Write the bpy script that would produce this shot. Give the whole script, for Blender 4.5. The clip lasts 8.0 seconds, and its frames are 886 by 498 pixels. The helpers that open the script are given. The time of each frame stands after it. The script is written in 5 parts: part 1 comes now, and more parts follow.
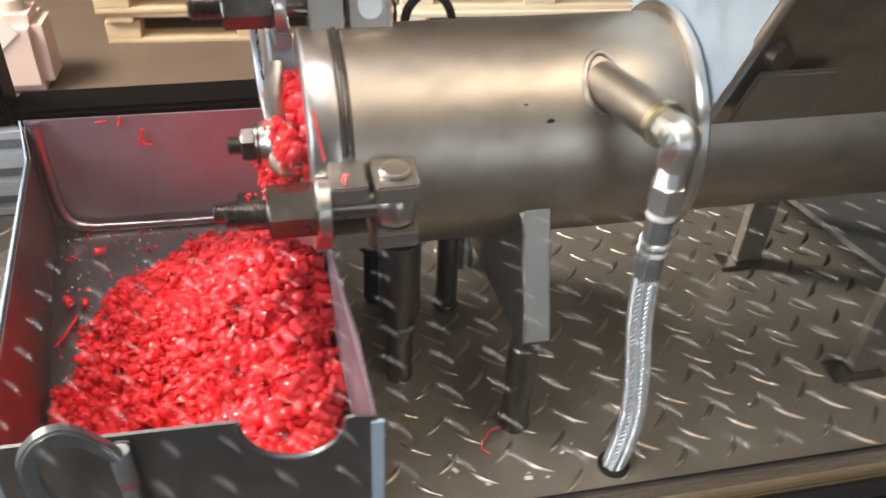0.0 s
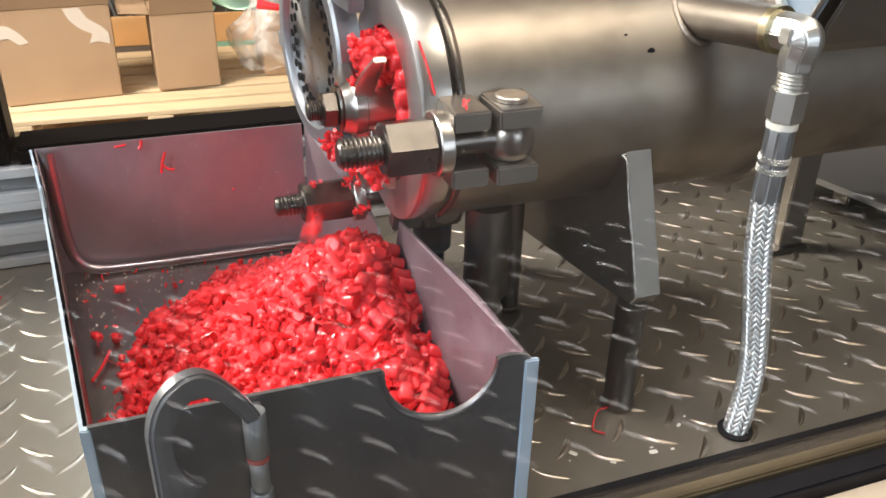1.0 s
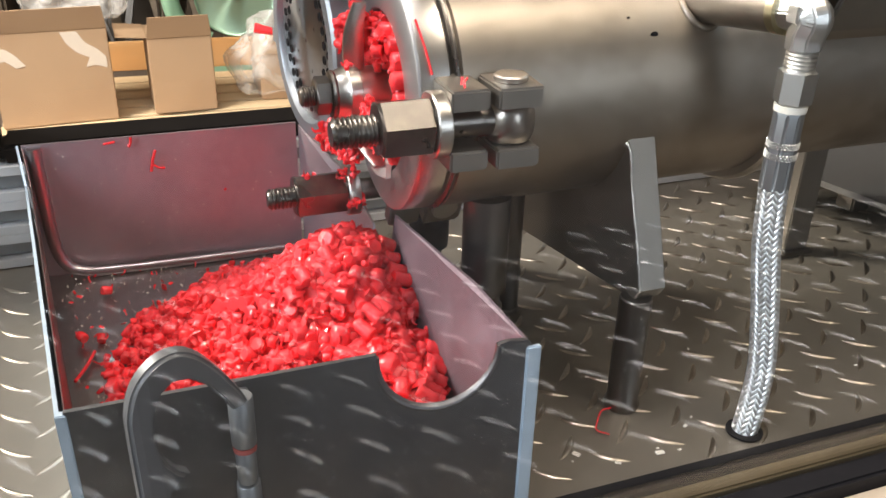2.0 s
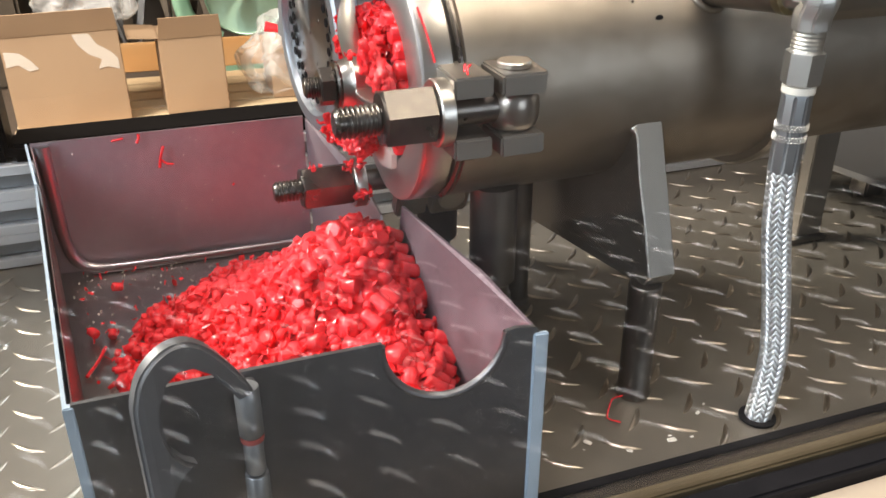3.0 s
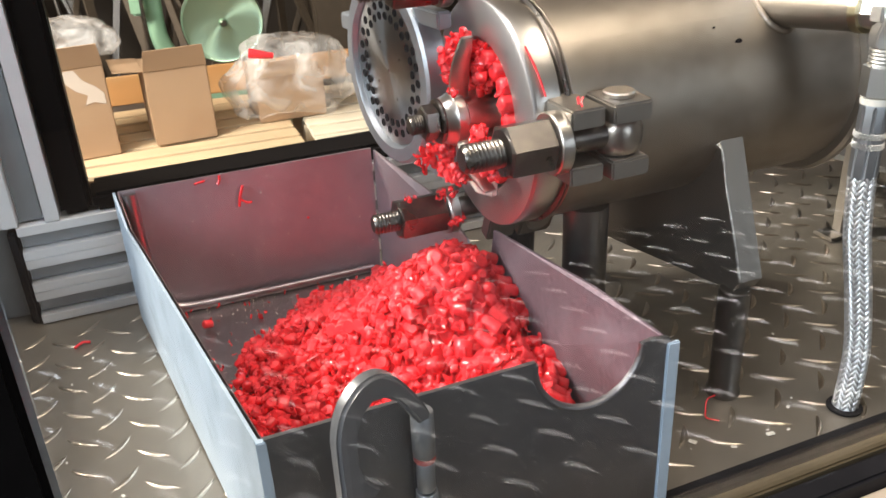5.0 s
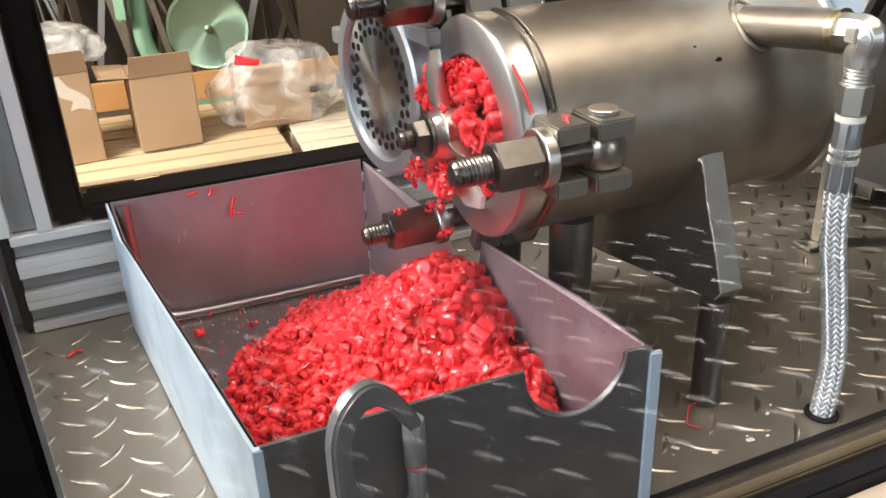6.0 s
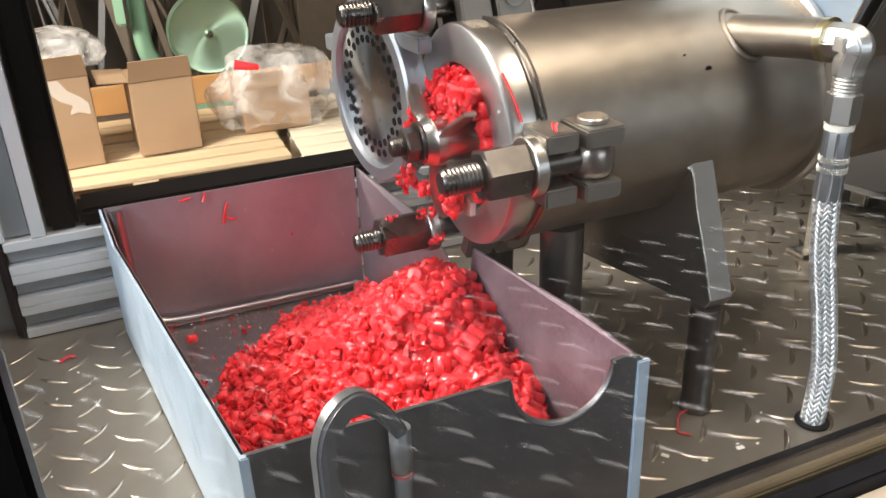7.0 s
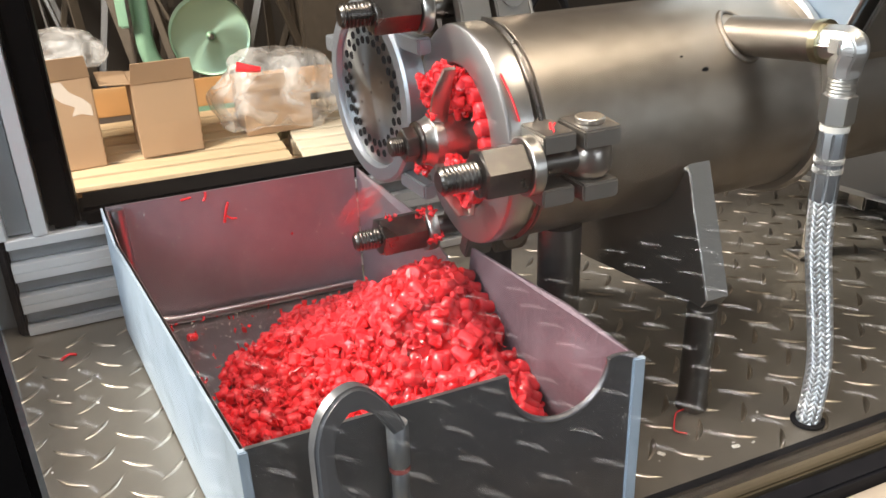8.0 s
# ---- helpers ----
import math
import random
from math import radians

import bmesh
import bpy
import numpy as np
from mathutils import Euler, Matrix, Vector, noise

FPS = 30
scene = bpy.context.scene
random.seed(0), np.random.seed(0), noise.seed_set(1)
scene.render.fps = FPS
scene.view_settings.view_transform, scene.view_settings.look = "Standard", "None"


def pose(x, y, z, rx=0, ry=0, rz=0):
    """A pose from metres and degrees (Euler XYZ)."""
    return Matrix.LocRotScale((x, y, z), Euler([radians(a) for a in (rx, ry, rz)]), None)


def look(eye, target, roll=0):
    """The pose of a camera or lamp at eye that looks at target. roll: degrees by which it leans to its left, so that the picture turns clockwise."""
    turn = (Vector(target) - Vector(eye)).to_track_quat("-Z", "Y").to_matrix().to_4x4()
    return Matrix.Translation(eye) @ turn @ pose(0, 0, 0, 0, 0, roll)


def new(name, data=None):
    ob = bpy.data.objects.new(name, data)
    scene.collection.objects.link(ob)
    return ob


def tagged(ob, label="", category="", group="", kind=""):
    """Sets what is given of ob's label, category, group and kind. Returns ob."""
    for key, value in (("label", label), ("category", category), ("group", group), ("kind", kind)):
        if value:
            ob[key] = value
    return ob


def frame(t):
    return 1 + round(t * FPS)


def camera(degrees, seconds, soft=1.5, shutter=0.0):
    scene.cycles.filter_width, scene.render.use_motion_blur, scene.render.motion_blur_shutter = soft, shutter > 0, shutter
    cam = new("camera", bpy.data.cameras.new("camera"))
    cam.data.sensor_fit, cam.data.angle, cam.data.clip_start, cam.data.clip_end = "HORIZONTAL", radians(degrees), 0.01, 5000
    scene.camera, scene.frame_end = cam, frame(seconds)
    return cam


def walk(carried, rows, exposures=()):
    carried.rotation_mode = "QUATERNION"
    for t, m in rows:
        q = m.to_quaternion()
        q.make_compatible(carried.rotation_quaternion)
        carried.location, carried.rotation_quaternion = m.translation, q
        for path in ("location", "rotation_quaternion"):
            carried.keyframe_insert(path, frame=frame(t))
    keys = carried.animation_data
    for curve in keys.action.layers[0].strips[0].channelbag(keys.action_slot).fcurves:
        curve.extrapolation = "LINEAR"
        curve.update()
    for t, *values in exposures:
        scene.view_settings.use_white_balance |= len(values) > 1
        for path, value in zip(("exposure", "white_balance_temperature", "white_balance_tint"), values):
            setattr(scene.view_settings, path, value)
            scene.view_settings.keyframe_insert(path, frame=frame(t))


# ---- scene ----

# ---- camera ----
cam = camera(55.2, 8.0, soft=1.5, shutter=0.4)
PATH = [
    (0, (-0.1319, -0.3630, 0.5072), (-0.0028, 0.4109, -0.1128), 2.95),
    (0.5, (-0.2252, -0.3831, 0.4273), (-0.0263, 0.4400, -0.1046), 0.99),
    (1, (-0.2579, -0.3693, 0.3844), (-0.0083, 0.4709, -0.0969), 1.36),
    (1.5, (-0.2584, -0.3639, 0.3623), (-0.0020, 0.4862, -0.0976), 1.68),
    (2.8, (-0.2513, -0.3642, 0.3511), (-0.0043, 0.4946, -0.0978), 0.38),
    (3, (-0.2514, -0.3653, 0.3500), (-0.0117, 0.4921, -0.1053), -0.02),
    (3.5, (-0.2551, -0.3659, 0.3485), (-0.0392, 0.4945, -0.1132), -1.09),
    (4, (-0.2686, -0.3633, 0.3401), (-0.0640, 0.5012, -0.1190), -2.12),
    (4.5, (-0.3091, -0.3633, 0.3577), (-0.0797, 0.4989, -0.0939), -2.61),
    (5, (-0.3366, -0.3641, 0.3725), (-0.0687, 0.4912, -0.0710), -2.93),
    (5.2, (-0.3410, -0.3675, 0.3794), (-0.0635, 0.4849, -0.0638), -3.00),
    (6.5, (-0.3425, -0.3744, 0.3828), (-0.0560, 0.4792, -0.0523), -2.26),
    (7, (-0.3363, -0.3761, 0.3842), (-0.0499, 0.4784, -0.0492), -2.24),
    (7.5, (-0.3365, -0.3784, 0.3828), (-0.0503, 0.4771, -0.0486), -2.12),
    (8, (-0.3364, -0.3819, 0.3835), (-0.0506, 0.4746, -0.0464), -2.07),
]
walk(cam, [(t, look(eye, target, roll)) for t, eye, target, roll in PATH])

# ---- world and lights ----
GROUND = -1.085
world = bpy.data.worlds.new("sky")
scene.world = world
world.use_nodes = True
wn = world.node_tree.nodes
sky = wn.new("ShaderNodeTexSky")
sky.sky_type = "NISHITA"
sky.sun_disc = False
sky.sun_elevation, sky.sun_rotation = radians(42), radians(215)
wn["Background"].inputs[1].default_value = 0.09
world.node_tree.links.new(sky.outputs[0], wn["Background"].inputs[0])


def area_lamp(name, eye, target, sx, sy, watts, colour):
    d = bpy.data.lights.new(name, "AREA")
    d.shape, d.size, d.size_y, d.energy, d.color = "RECTANGLE", sx, sy, watts, colour
    ob = new(name, d)
    ob.matrix_world = look(eye, target)
    return ob


# unseen lamps: daylight from the left door side; front and warm overhead fills added
area_lamp("door_daylight", (-3.0, -1.6, 1.7), (-0.1, 0.3, 0.0), 1.8, 1.8, 125, (0.78, 0.88, 1.0))
area_lamp("front_fill", (1.7, -4.9, 1.3), (0.0, 0.2, 0.0), 2.0, 2.2, 60, (0.78, 0.87, 1.0))
area_lamp("overhead_fill", (-0.7, 0.3, 2.85), (-0.25, 0.1, 0.0), 0.9, 0.6, 38, (1.0, 0.95, 0.97))
area_lamp("overhead_fill", (0.9, -0.5, 2.85), (0.2, 0.0, 0), 1.4, 0.9, 50, (1.0, 0.88, 0.74))
area_lamp("overhead_fill", (-3.1, 1.7, 2.4), (-0.1, 3.6, -0.8), 1.6, 1.2, 500, (1.0, 0.94, 0.85))
scene.view_settings.exposure = 0.0


# ---- materials ----
def material(name):
    m = bpy.data.materials.new(name)
    m.use_nodes = True
    return m, m.node_tree.nodes, m.node_tree.links, m.node_tree.nodes["Principled BSDF"]


def surface(name, colour, rough=0.5, metal=0.0, vary=0.15, scale=40.0, bump=0.0, bump_scale=200.0, stretch=(1, 1, 1),
            rough_vary=0.12, stain=None, stain_scale=8.0, stain_amount=0.5, per_piece=0.0, coat=0.0):
    """Colour with two scales of variation, grain in the roughness and fine relief."""
    m, n, l, b = material(name)
    tc = n.new("ShaderNodeTexCoord")
    mp = n.new("ShaderNodeMapping")
    mp.inputs["Scale"].default_value = stretch
    l.new(tc.outputs["Object"], mp.inputs["Vector"])

    def noise_tex(sc, detail=4.0):
        t = n.new("ShaderNodeTexNoise")
        t.inputs["Scale"].default_value = sc
        t.inputs["Detail"].default_value = detail
        l.new(mp.outputs[0], t.inputs["Vector"])
        return t
    fine, broad = noise_tex(scale), noise_tex(stain_scale, 5.0)
    ramp = n.new("ShaderNodeMix")
    ramp.data_type = "RGBA"
    ramp.inputs[6].default_value = (*[max(0, c * (1 - vary)) for c in colour], 1)
    ramp.inputs[7].default_value = (*[min(1, c * (1 + vary)) for c in colour], 1)
    l.new(fine.outputs[0], ramp.inputs[0])
    out = ramp.outputs[2]
    if stain:
        mr = n.new("ShaderNodeMapRange")
        mr.inputs[1].default_value, mr.inputs[2].default_value = 0.48, 0.72
        mr.inputs[4].default_value = stain_amount
        l.new(broad.outputs[0], mr.inputs[0])
        mx = n.new("ShaderNodeMix")
        mx.data_type = "RGBA"
        mx.inputs[7].default_value = (*stain, 1)
        l.new(mr.outputs[0], mx.inputs[0])
        l.new(out, mx.inputs[6])
        out = mx.outputs[2]
    if per_piece:
        geo = n.new("ShaderNodeNewGeometry")
        hsv = n.new("ShaderNodeHueSaturation")
        mr = n.new("ShaderNodeMapRange")
        mr.inputs[3].default_value, mr.inputs[4].default_value = 1 - per_piece, 1 + per_piece
        l.new(geo.outputs["Random Per Island"], mr.inputs[0])
        l.new(mr.outputs[0], hsv.inputs["Value"])
        l.new(out, hsv.inputs["Color"])
        out = hsv.outputs[0]
    l.new(out, b.inputs["Base Color"])
    rr = n.new("ShaderNodeMapRange")
    rr.inputs[3].default_value, rr.inputs[4].default_value = max(0.02, rough - rough_vary), min(1, rough + rough_vary)
    l.new(broad.outputs[0], rr.inputs[0])
    l.new(rr.outputs[0], b.inputs["Roughness"])
    b.inputs["Metallic"].default_value = metal
    b.inputs["Coat Weight"].default_value = coat
    if bump:
        bp = n.new("ShaderNodeBump")
        bp.inputs["Strength"].default_value = bump
        bp.inputs["Distance"].default_value = 0.001
        t = noise_tex(bump_scale, 3.0)
        l.new(t.outputs[0], bp.inputs["Height"])
        l.new(bp.outputs[0], b.inputs["Normal"])
    return m


M_BARREL = surface("brushed_steel", (0.40, 0.348, 0.292), 0.43, 1.0, 0.14, 90, 0.10, 420, (0.7, 1, 1), 0.15, (0.235, 0.20, 0.165), 24, 0.85)
M_POLISH = surface("turned_steel", (0.58, 0.55, 0.51), 0.30, 1.0, 0.05, 300, 0.03, 700, (1, 1, 1), 0.06, (0.5, 0.46, 0.42), 20, 0.4)
M_NUT = surface("nut_steel", (0.165, 0.15, 0.138), 0.30, 1.0, 0.12, 160, 0.08, 500, (1, 1, 1), 0.1, (0.36, 0.31, 0.27), 40, 0.5)
M_TURNED = surface("radial_turned_steel", (0.60, 0.60, 0.59), 0.30, 1.0, 0.05, 300, 0.03, 700, (1, 1, 1), 0.05)
tan = M_TURNED.node_tree.nodes.new("ShaderNodeTangent")
tan.direction_type, tan.axis = "RADIAL", "X"
M_TURNED.node_tree.links.new(tan.outputs[0], M_TURNED.node_tree.nodes["Principled BSDF"].inputs["Tangent"])
M_TURNED.node_tree.nodes["Principled BSDF"].inputs["Anisotropic"].default_value = 0.85
M_FACE = surface("satin_face_steel", (0.54, 0.54, 0.55), 0.42, 1.0, 0.06, 200, 0.04, 600, (1, 1, 1), 0.08, (0.5, 0.44, 0.43), 25, 0.6)
M_HINGE = surface("grey_hinge_steel", (0.40, 0.42, 0.44), 0.4, 0.9, 0.1, 200)
M_WIRE = surface("bright_braid_wire", (0.90, 0.91, 0.92), 0.34, 0.9, 0.08, 400)
M_GALV = surface("zinc_steel", (0.72, 0.715, 0.69), 0.36, 1.0, 0.1, 300, 0.1, 600, (1, 1, 1), 0.08)
M_BRASSY = surface("yellow_zinc", (0.62, 0.55, 0.36), 0.3, 1.0, 0.1, 300)
M_TREAD = surface("tread_steel", (0.235, 0.208, 0.17), 0.42, 0.55, 0.15, 90, 0.14, 500, (1, 1, 1), 0.1, (0.18, 0.155, 0.12), 14, 0.75)
# Tread steel darkened in colour, so the guard mirrors it only faintly.
M_LEDGE = surface("darkened_tread_steel", (0.03, 0.028, 0.026), 0.5, 0.6, 0.15, 90, 0.12, 500, (1, 1, 1), 0.1, (0.03, 0.028, 0.025), 14, 0.7)
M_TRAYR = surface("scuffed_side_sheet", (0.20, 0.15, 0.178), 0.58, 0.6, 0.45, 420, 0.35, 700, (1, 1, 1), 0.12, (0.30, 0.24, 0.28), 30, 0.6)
# Paler than the plate: edge highlights are put into the lug colour.
M_LUG = surface("highlit_lug_steel", (0.50, 0.44, 0.36), 0.32, 1.0, 0.15, 200, 0.08, 700, (1, 1, 1), 0.08)
# Near white: the mirrored lugs' glints are put into the base colour.
M_LUGOUT = surface("highlit_outer_lug_steel", (0.90, 0.90, 0.90), 0.30, 0.4, 0.1, 200, 0.08, 700, (1, 1, 1), 0.08)
M_TRAY = surface("tray_sheet_steel", (0.50, 0.43, 0.46), 0.50, 0.9, 0.12, 160, 0.1, 500, (1, 1, 1), 0.14, (0.34, 0.235, 0.25), 9, 0.75)
# Inner face's shade and the heap's red reflection are put into this colour.
M_TRAYIN = surface("shaded_inner_sheet", (0.20, 0.15, 0.145), 0.42, 0.85, 0.2, 120, 0.08, 400, (1, 1, 1), 0.1, (0.24, 0.10, 0.095), 14, 0.6)
M_TRAYBED = surface("scuffed_bottom_sheet", (0.36, 0.335, 0.33), 0.34, 1.0, 0.15, 90, 0.1, 400, (1, 1, 1), 0.12, (0.24, 0.20, 0.195), 16, 0.7)
M_FOLD = surface("worn_fold_steel", (0.42, 0.37, 0.38), 0.32, 1.0, 0.15, 70, 0.08, 400, (1, 1, 1), 0.12, (0.28, 0.22, 0.225), 22, 0.7)
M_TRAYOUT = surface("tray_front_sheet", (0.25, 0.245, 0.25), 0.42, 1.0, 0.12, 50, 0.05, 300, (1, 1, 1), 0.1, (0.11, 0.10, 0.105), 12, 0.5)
# The sky's blue reflection is put into this sheet's colour.
M_SIDE = surface("sky_tinted_sheet", (0.50, 0.60, 0.70), 0.55, 0.5, 0.12, 40, 0.06, 300, (1, 1, 1), 0.1, (0.36, 0.44, 0.52), 32, 0.8)
M_ROD = surface("dark_grip", (0.19, 0.19, 0.195), 0.32, 0.6, 0.1, 200, 0.05, 400)
M_CASTRING = surface("cast_ring_steel", (0.44, 0.46, 0.48), 0.42, 0.75, 0.1, 120, 0.12, 420, (1, 1, 1), 0.08, (0.34, 0.36, 0.39), 30, 0.6)
M_BRACKET = surface("ground_plate_steel", (0.33, 0.305, 0.275), 0.46, 1.0, 0.1, 120, 0.06, 500, (1, 1, 0.2), 0.08)
M_EYE = surface("forged_eye_steel", (0.42, 0.385, 0.35), 0.30, 1.0, 0.12, 120, 0.1, 300, (1, 1, 1), 0.1)
M_LEG = surface("dark_leg_steel", (0.24, 0.22, 0.20), 0.34, 1.0, 0.12, 80)
M_ALU = surface("anodised_aluminium", (0.74, 0.745, 0.755), 0.48, 0.55, 0.05, 200, 0.03, 900)
M_SHELF = surface("dull_grey_sheet", (0.17, 0.168, 0.165), 0.5, 0.7, 0.1, 40)
M_SLOT = surface("profile_slot", (0.30, 0.31, 0.32), 0.5, 0.8, 0.1, 100)
M_BLACK = surface("black_rubber", (0.016, 0.015, 0.016), 0.42, 0.0, 0.3, 60, 0.05, 500)
M_BLACKGLOSS = surface("black_painted_frame", (0.004, 0.0035, 0.0035), 0.4, 0.0, 0.3, 60)
M_BRONZE = surface("bronze_strip", (0.17, 0.13, 0.075), 0.42, 0.6, 0.2, 90, 0.05, 500)
M_BEIGE = surface("beige_ledge", (0.52, 0.42, 0.31), 0.55, 0.0, 0.1, 50)
M_RED = surface("red_plastic", (1.0, 0.045, 0.056), 0.22, 0.0, 0.2, 500, 0.15, 900, (1, 1, 1), 0.14, None, 60, 0.5, 0.2)
M_REDDUST = surface("red_smear", (0.30, 0.07, 0.06), 0.6, 0.0, 0.2, 300)
M_CREAM = surface("cream_chip", (0.78, 0.74, 0.66), 0.6, 0.0, 0.1, 200)
M_WOOD = surface("pallet_pine", (0.66, 0.50, 0.31), 0.7, 0.0, 0.18, 30, 0.15, 120, (0.15, 1, 1), 0.08, (0.5, 0.34, 0.18), 4, 0.5)
# Whitened pine: the strong light on these boards is put into the colour.
M_GLAREWOOD = surface("glare_whitened_pine", (0.78, 0.68, 0.52), 0.7, 0.0, 0.12, 30, 0.15, 120, (0.15, 1, 1), 0.08, (0.62, 0.48, 0.30), 5, 0.5)
M_PLANK = surface("stained_orange_plank", (0.52, 0.27, 0.10), 0.6, 0.0, 0.25, 14, 0.1, 90, (0.12, 1, 1), 0.08, (0.62, 0.42, 0.22), 5, 0.7)
M_CARD = surface("cardboard", (0.43, 0.28, 0.165), 0.8, 0.0, 0.10, 40, 0.12, 60, (1, 1, 1), 0.05, (0.34, 0.21, 0.12), 5, 0.6)
M_TAPE = surface("torn_paper_label", (0.70, 0.60, 0.50), 0.6, 0.0, 0.08, 60)
M_PAPER = surface("white_paper", (0.74, 0.69, 0.62), 0.75, 0.0, 0.06, 10, 0.1, 40)
M_GREEN = surface("pale_green_machine_paint", (0.28, 0.46, 0.31), 0.35, 0.0, 0.1, 20, 0.03, 200, (1, 1, 1), 0.1, (0.2, 0.33, 0.22), 6, 0.4)
M_CANISTER = surface("pinkish_plastic", (0.70, 0.52, 0.47), 0.45, 0.0, 0.05, 20)
M_WHEEL = surface("shiny_green_guard", (0.42, 0.60, 0.44), 0.30, 0.8, 0.06, 20, 0.0, 200, (1, 1, 1), 0.05)
tan = M_WHEEL.node_tree.nodes.new("ShaderNodeTangent")
tan.direction_type, tan.axis = "RADIAL", "Y"
M_WHEEL.node_tree.links.new(tan.outputs[0], M_WHEEL.node_tree.nodes["Principled BSDF"].inputs["Tangent"])
M_WHEEL.node_tree.nodes["Principled BSDF"].inputs["Anisotropic"].default_value = 0.9
M_DARKMETAL = surface("sooty_scrap_steel", (0.10, 0.075, 0.052), 0.55, 0.5, 0.3, 20)
M_SHOPFLOOR = surface("brown_concrete", (0.125, 0.088, 0.064), 0.6, 0.0, 0.15, 12, 0.1, 60, (1, 1, 1), 0.1, (0.14, 0.098, 0.07), 1.5, 0.6)
M_WALL = surface("shop_wall", (0.06, 0.046, 0.034), 0.8, 0.0, 0.15, 5, 0.0, 60, (1, 1, 1), 0.1, (0.06, 0.05, 0.04), 1.2, 0.7)
M_CEIL = surface("roof_sheet", (0.42, 0.38, 0.33), 0.7, 0.0, 0.1, 4)


def pane_material(name, reflect):
    """A thin clear sheet: it lets the view through unbent and mirrors a little."""
    m, n, l, b = material(name)
    n.remove(b)
    clear = n.new("ShaderNodeBsdfTransparent")
    clear.inputs[0].default_value = (0.97, 0.97, 0.96, 1)
    gloss = n.new("ShaderNodeBsdfGlossy")
    gloss.inputs["Roughness"].default_value = 0.02
    lw = n.new("ShaderNodeLayerWeight")
    lw.inputs[0].default_value = 0.5
    power = n.new("ShaderNodeMath")
    power.operation = "POWER"
    power.inputs[1].default_value = 5.0
    share = n.new("ShaderNodeMapRange")
    share.inputs[3].default_value, share.inputs[4].default_value = reflect, 0.9
    mix = n.new("ShaderNodeMixShader")
    l.new(lw.outputs["Facing"], power.inputs[0])
    l.new(power.outputs[0], share.inputs[0])
    l.new(share.outputs[0], mix.inputs[0])
    l.new(clear.outputs[0], mix.inputs[1])
    l.new(gloss.outputs[0], mix.inputs[2])
    l.new(mix.outputs[0], n["Material Output"].inputs[0])
    return m


M_PANE = pane_material("clear_guard_sheet", 0.056)
for m in (M_BLACK, M_BLACKGLOSS):
    m.node_tree.nodes["Principled BSDF"].inputs["Specular IOR Level"].default_value = 0.06
red = M_RED.node_tree.nodes["Principled BSDF"]
red.inputs["Subsurface Weight"].default_value = 0.4
red.inputs["Subsurface Radius"].default_value = (0.006, 0.0012, 0.0012)
red.inputs["Subsurface Scale"].default_value = 0.5


def film_material(name):
    """Thin crumpled film: partly clear, partly milky and shiny."""
    m, n, l, b = material(name)
    b.inputs["Base Color"].default_value = (0.86, 0.83, 0.79, 1)
    b.inputs["Roughness"].default_value = 0.2
    clear = n.new("ShaderNodeBsdfTransparent")
    tex = n.new("ShaderNodeTexNoise")
    tex.inputs["Scale"].default_value = 8.0
    tc = n.new("ShaderNodeTexCoord")
    share = n.new("ShaderNodeMapRange")
    share.inputs[1].default_value, share.inputs[2].default_value = 0.35, 0.7
    share.inputs[3].default_value, share.inputs[4].default_value = 0.05, 0.55
    mix = n.new("ShaderNodeMixShader")
    tex.inputs["Distortion"].default_value = 0.8
    tex.inputs["Detail"].default_value = 5.0
    fold = n.new("ShaderNodeBump")
    fold.inputs["Strength"].default_value = 0.5
    fold.inputs["Distance"].default_value = 0.03
    l.new(tex.outputs[0], fold.inputs["Height"])
    l.new(fold.outputs[0], b.inputs["Normal"])
    l.new(tc.outputs["Object"], tex.inputs["Vector"])
    l.new(tex.outputs[0], share.inputs[0])
    l.new(share.outputs[0], mix.inputs[0])
    l.new(clear.outputs[0], mix.inputs[1])
    l.new(b.outputs[0], mix.inputs[2])
    l.new(mix.outputs[0], n["Material Output"].inputs[0])
    return m


M_FILM = film_material("plastic_film")


# ---- mesh tools ----
def part(name, bm, mat, parent=None, label="", m=None):
    """Links a bmesh as one mesh object, under parent where one is given."""
    bmesh.ops.recalc_face_normals(bm, faces=bm.faces)
    me = bpy.data.meshes.new(name)
    bm.to_mesh(me)
    bm.free()
    me.materials.append(mat)
    ob = new(name, me)
    if parent:
        ob.parent = parent
    if m is not None:
        ob.matrix_basis = m
    if label:
        ob["label"] = label
    return ob


def smooth(ob, angle=35):
    me = ob.data
    me.shade_smooth()
    me.set_sharp_from_angle(angle=radians(angle))
    return ob


def empty(name, m, label, category, group="", kind=""):
    ob = new(name)
    ob.empty_display_size = 0.02
    ob.matrix_basis = m
    return tagged(ob, label, category, group, kind)


def box(bm, lo, hi, bevel=0.0, segs=2, m=None):
    r = bmesh.ops.create_cube(bm, size=1.0)
    vs = r["verts"]
    c = [(a + b) / 2 for a, b in zip(lo, hi)]
    s = [abs(b - a) for a, b in zip(lo, hi)]
    for v in vs:
        v.co = Vector((v.co.x * s[0] + c[0], v.co.y * s[1] + c[1], v.co.z * s[2] + c[2]))
    if bevel:
        es = list({e for v in vs for e in v.link_edges})
        vs = list({v for f in bmesh.ops.bevel(bm, geom=es, offset=bevel, segments=segs, affect="EDGES")["faces"] for v in f.verts} | {v for v in vs if v.is_valid})
    if m is not None:
        bmesh.ops.transform(bm, matrix=m, verts=vs)
    return vs


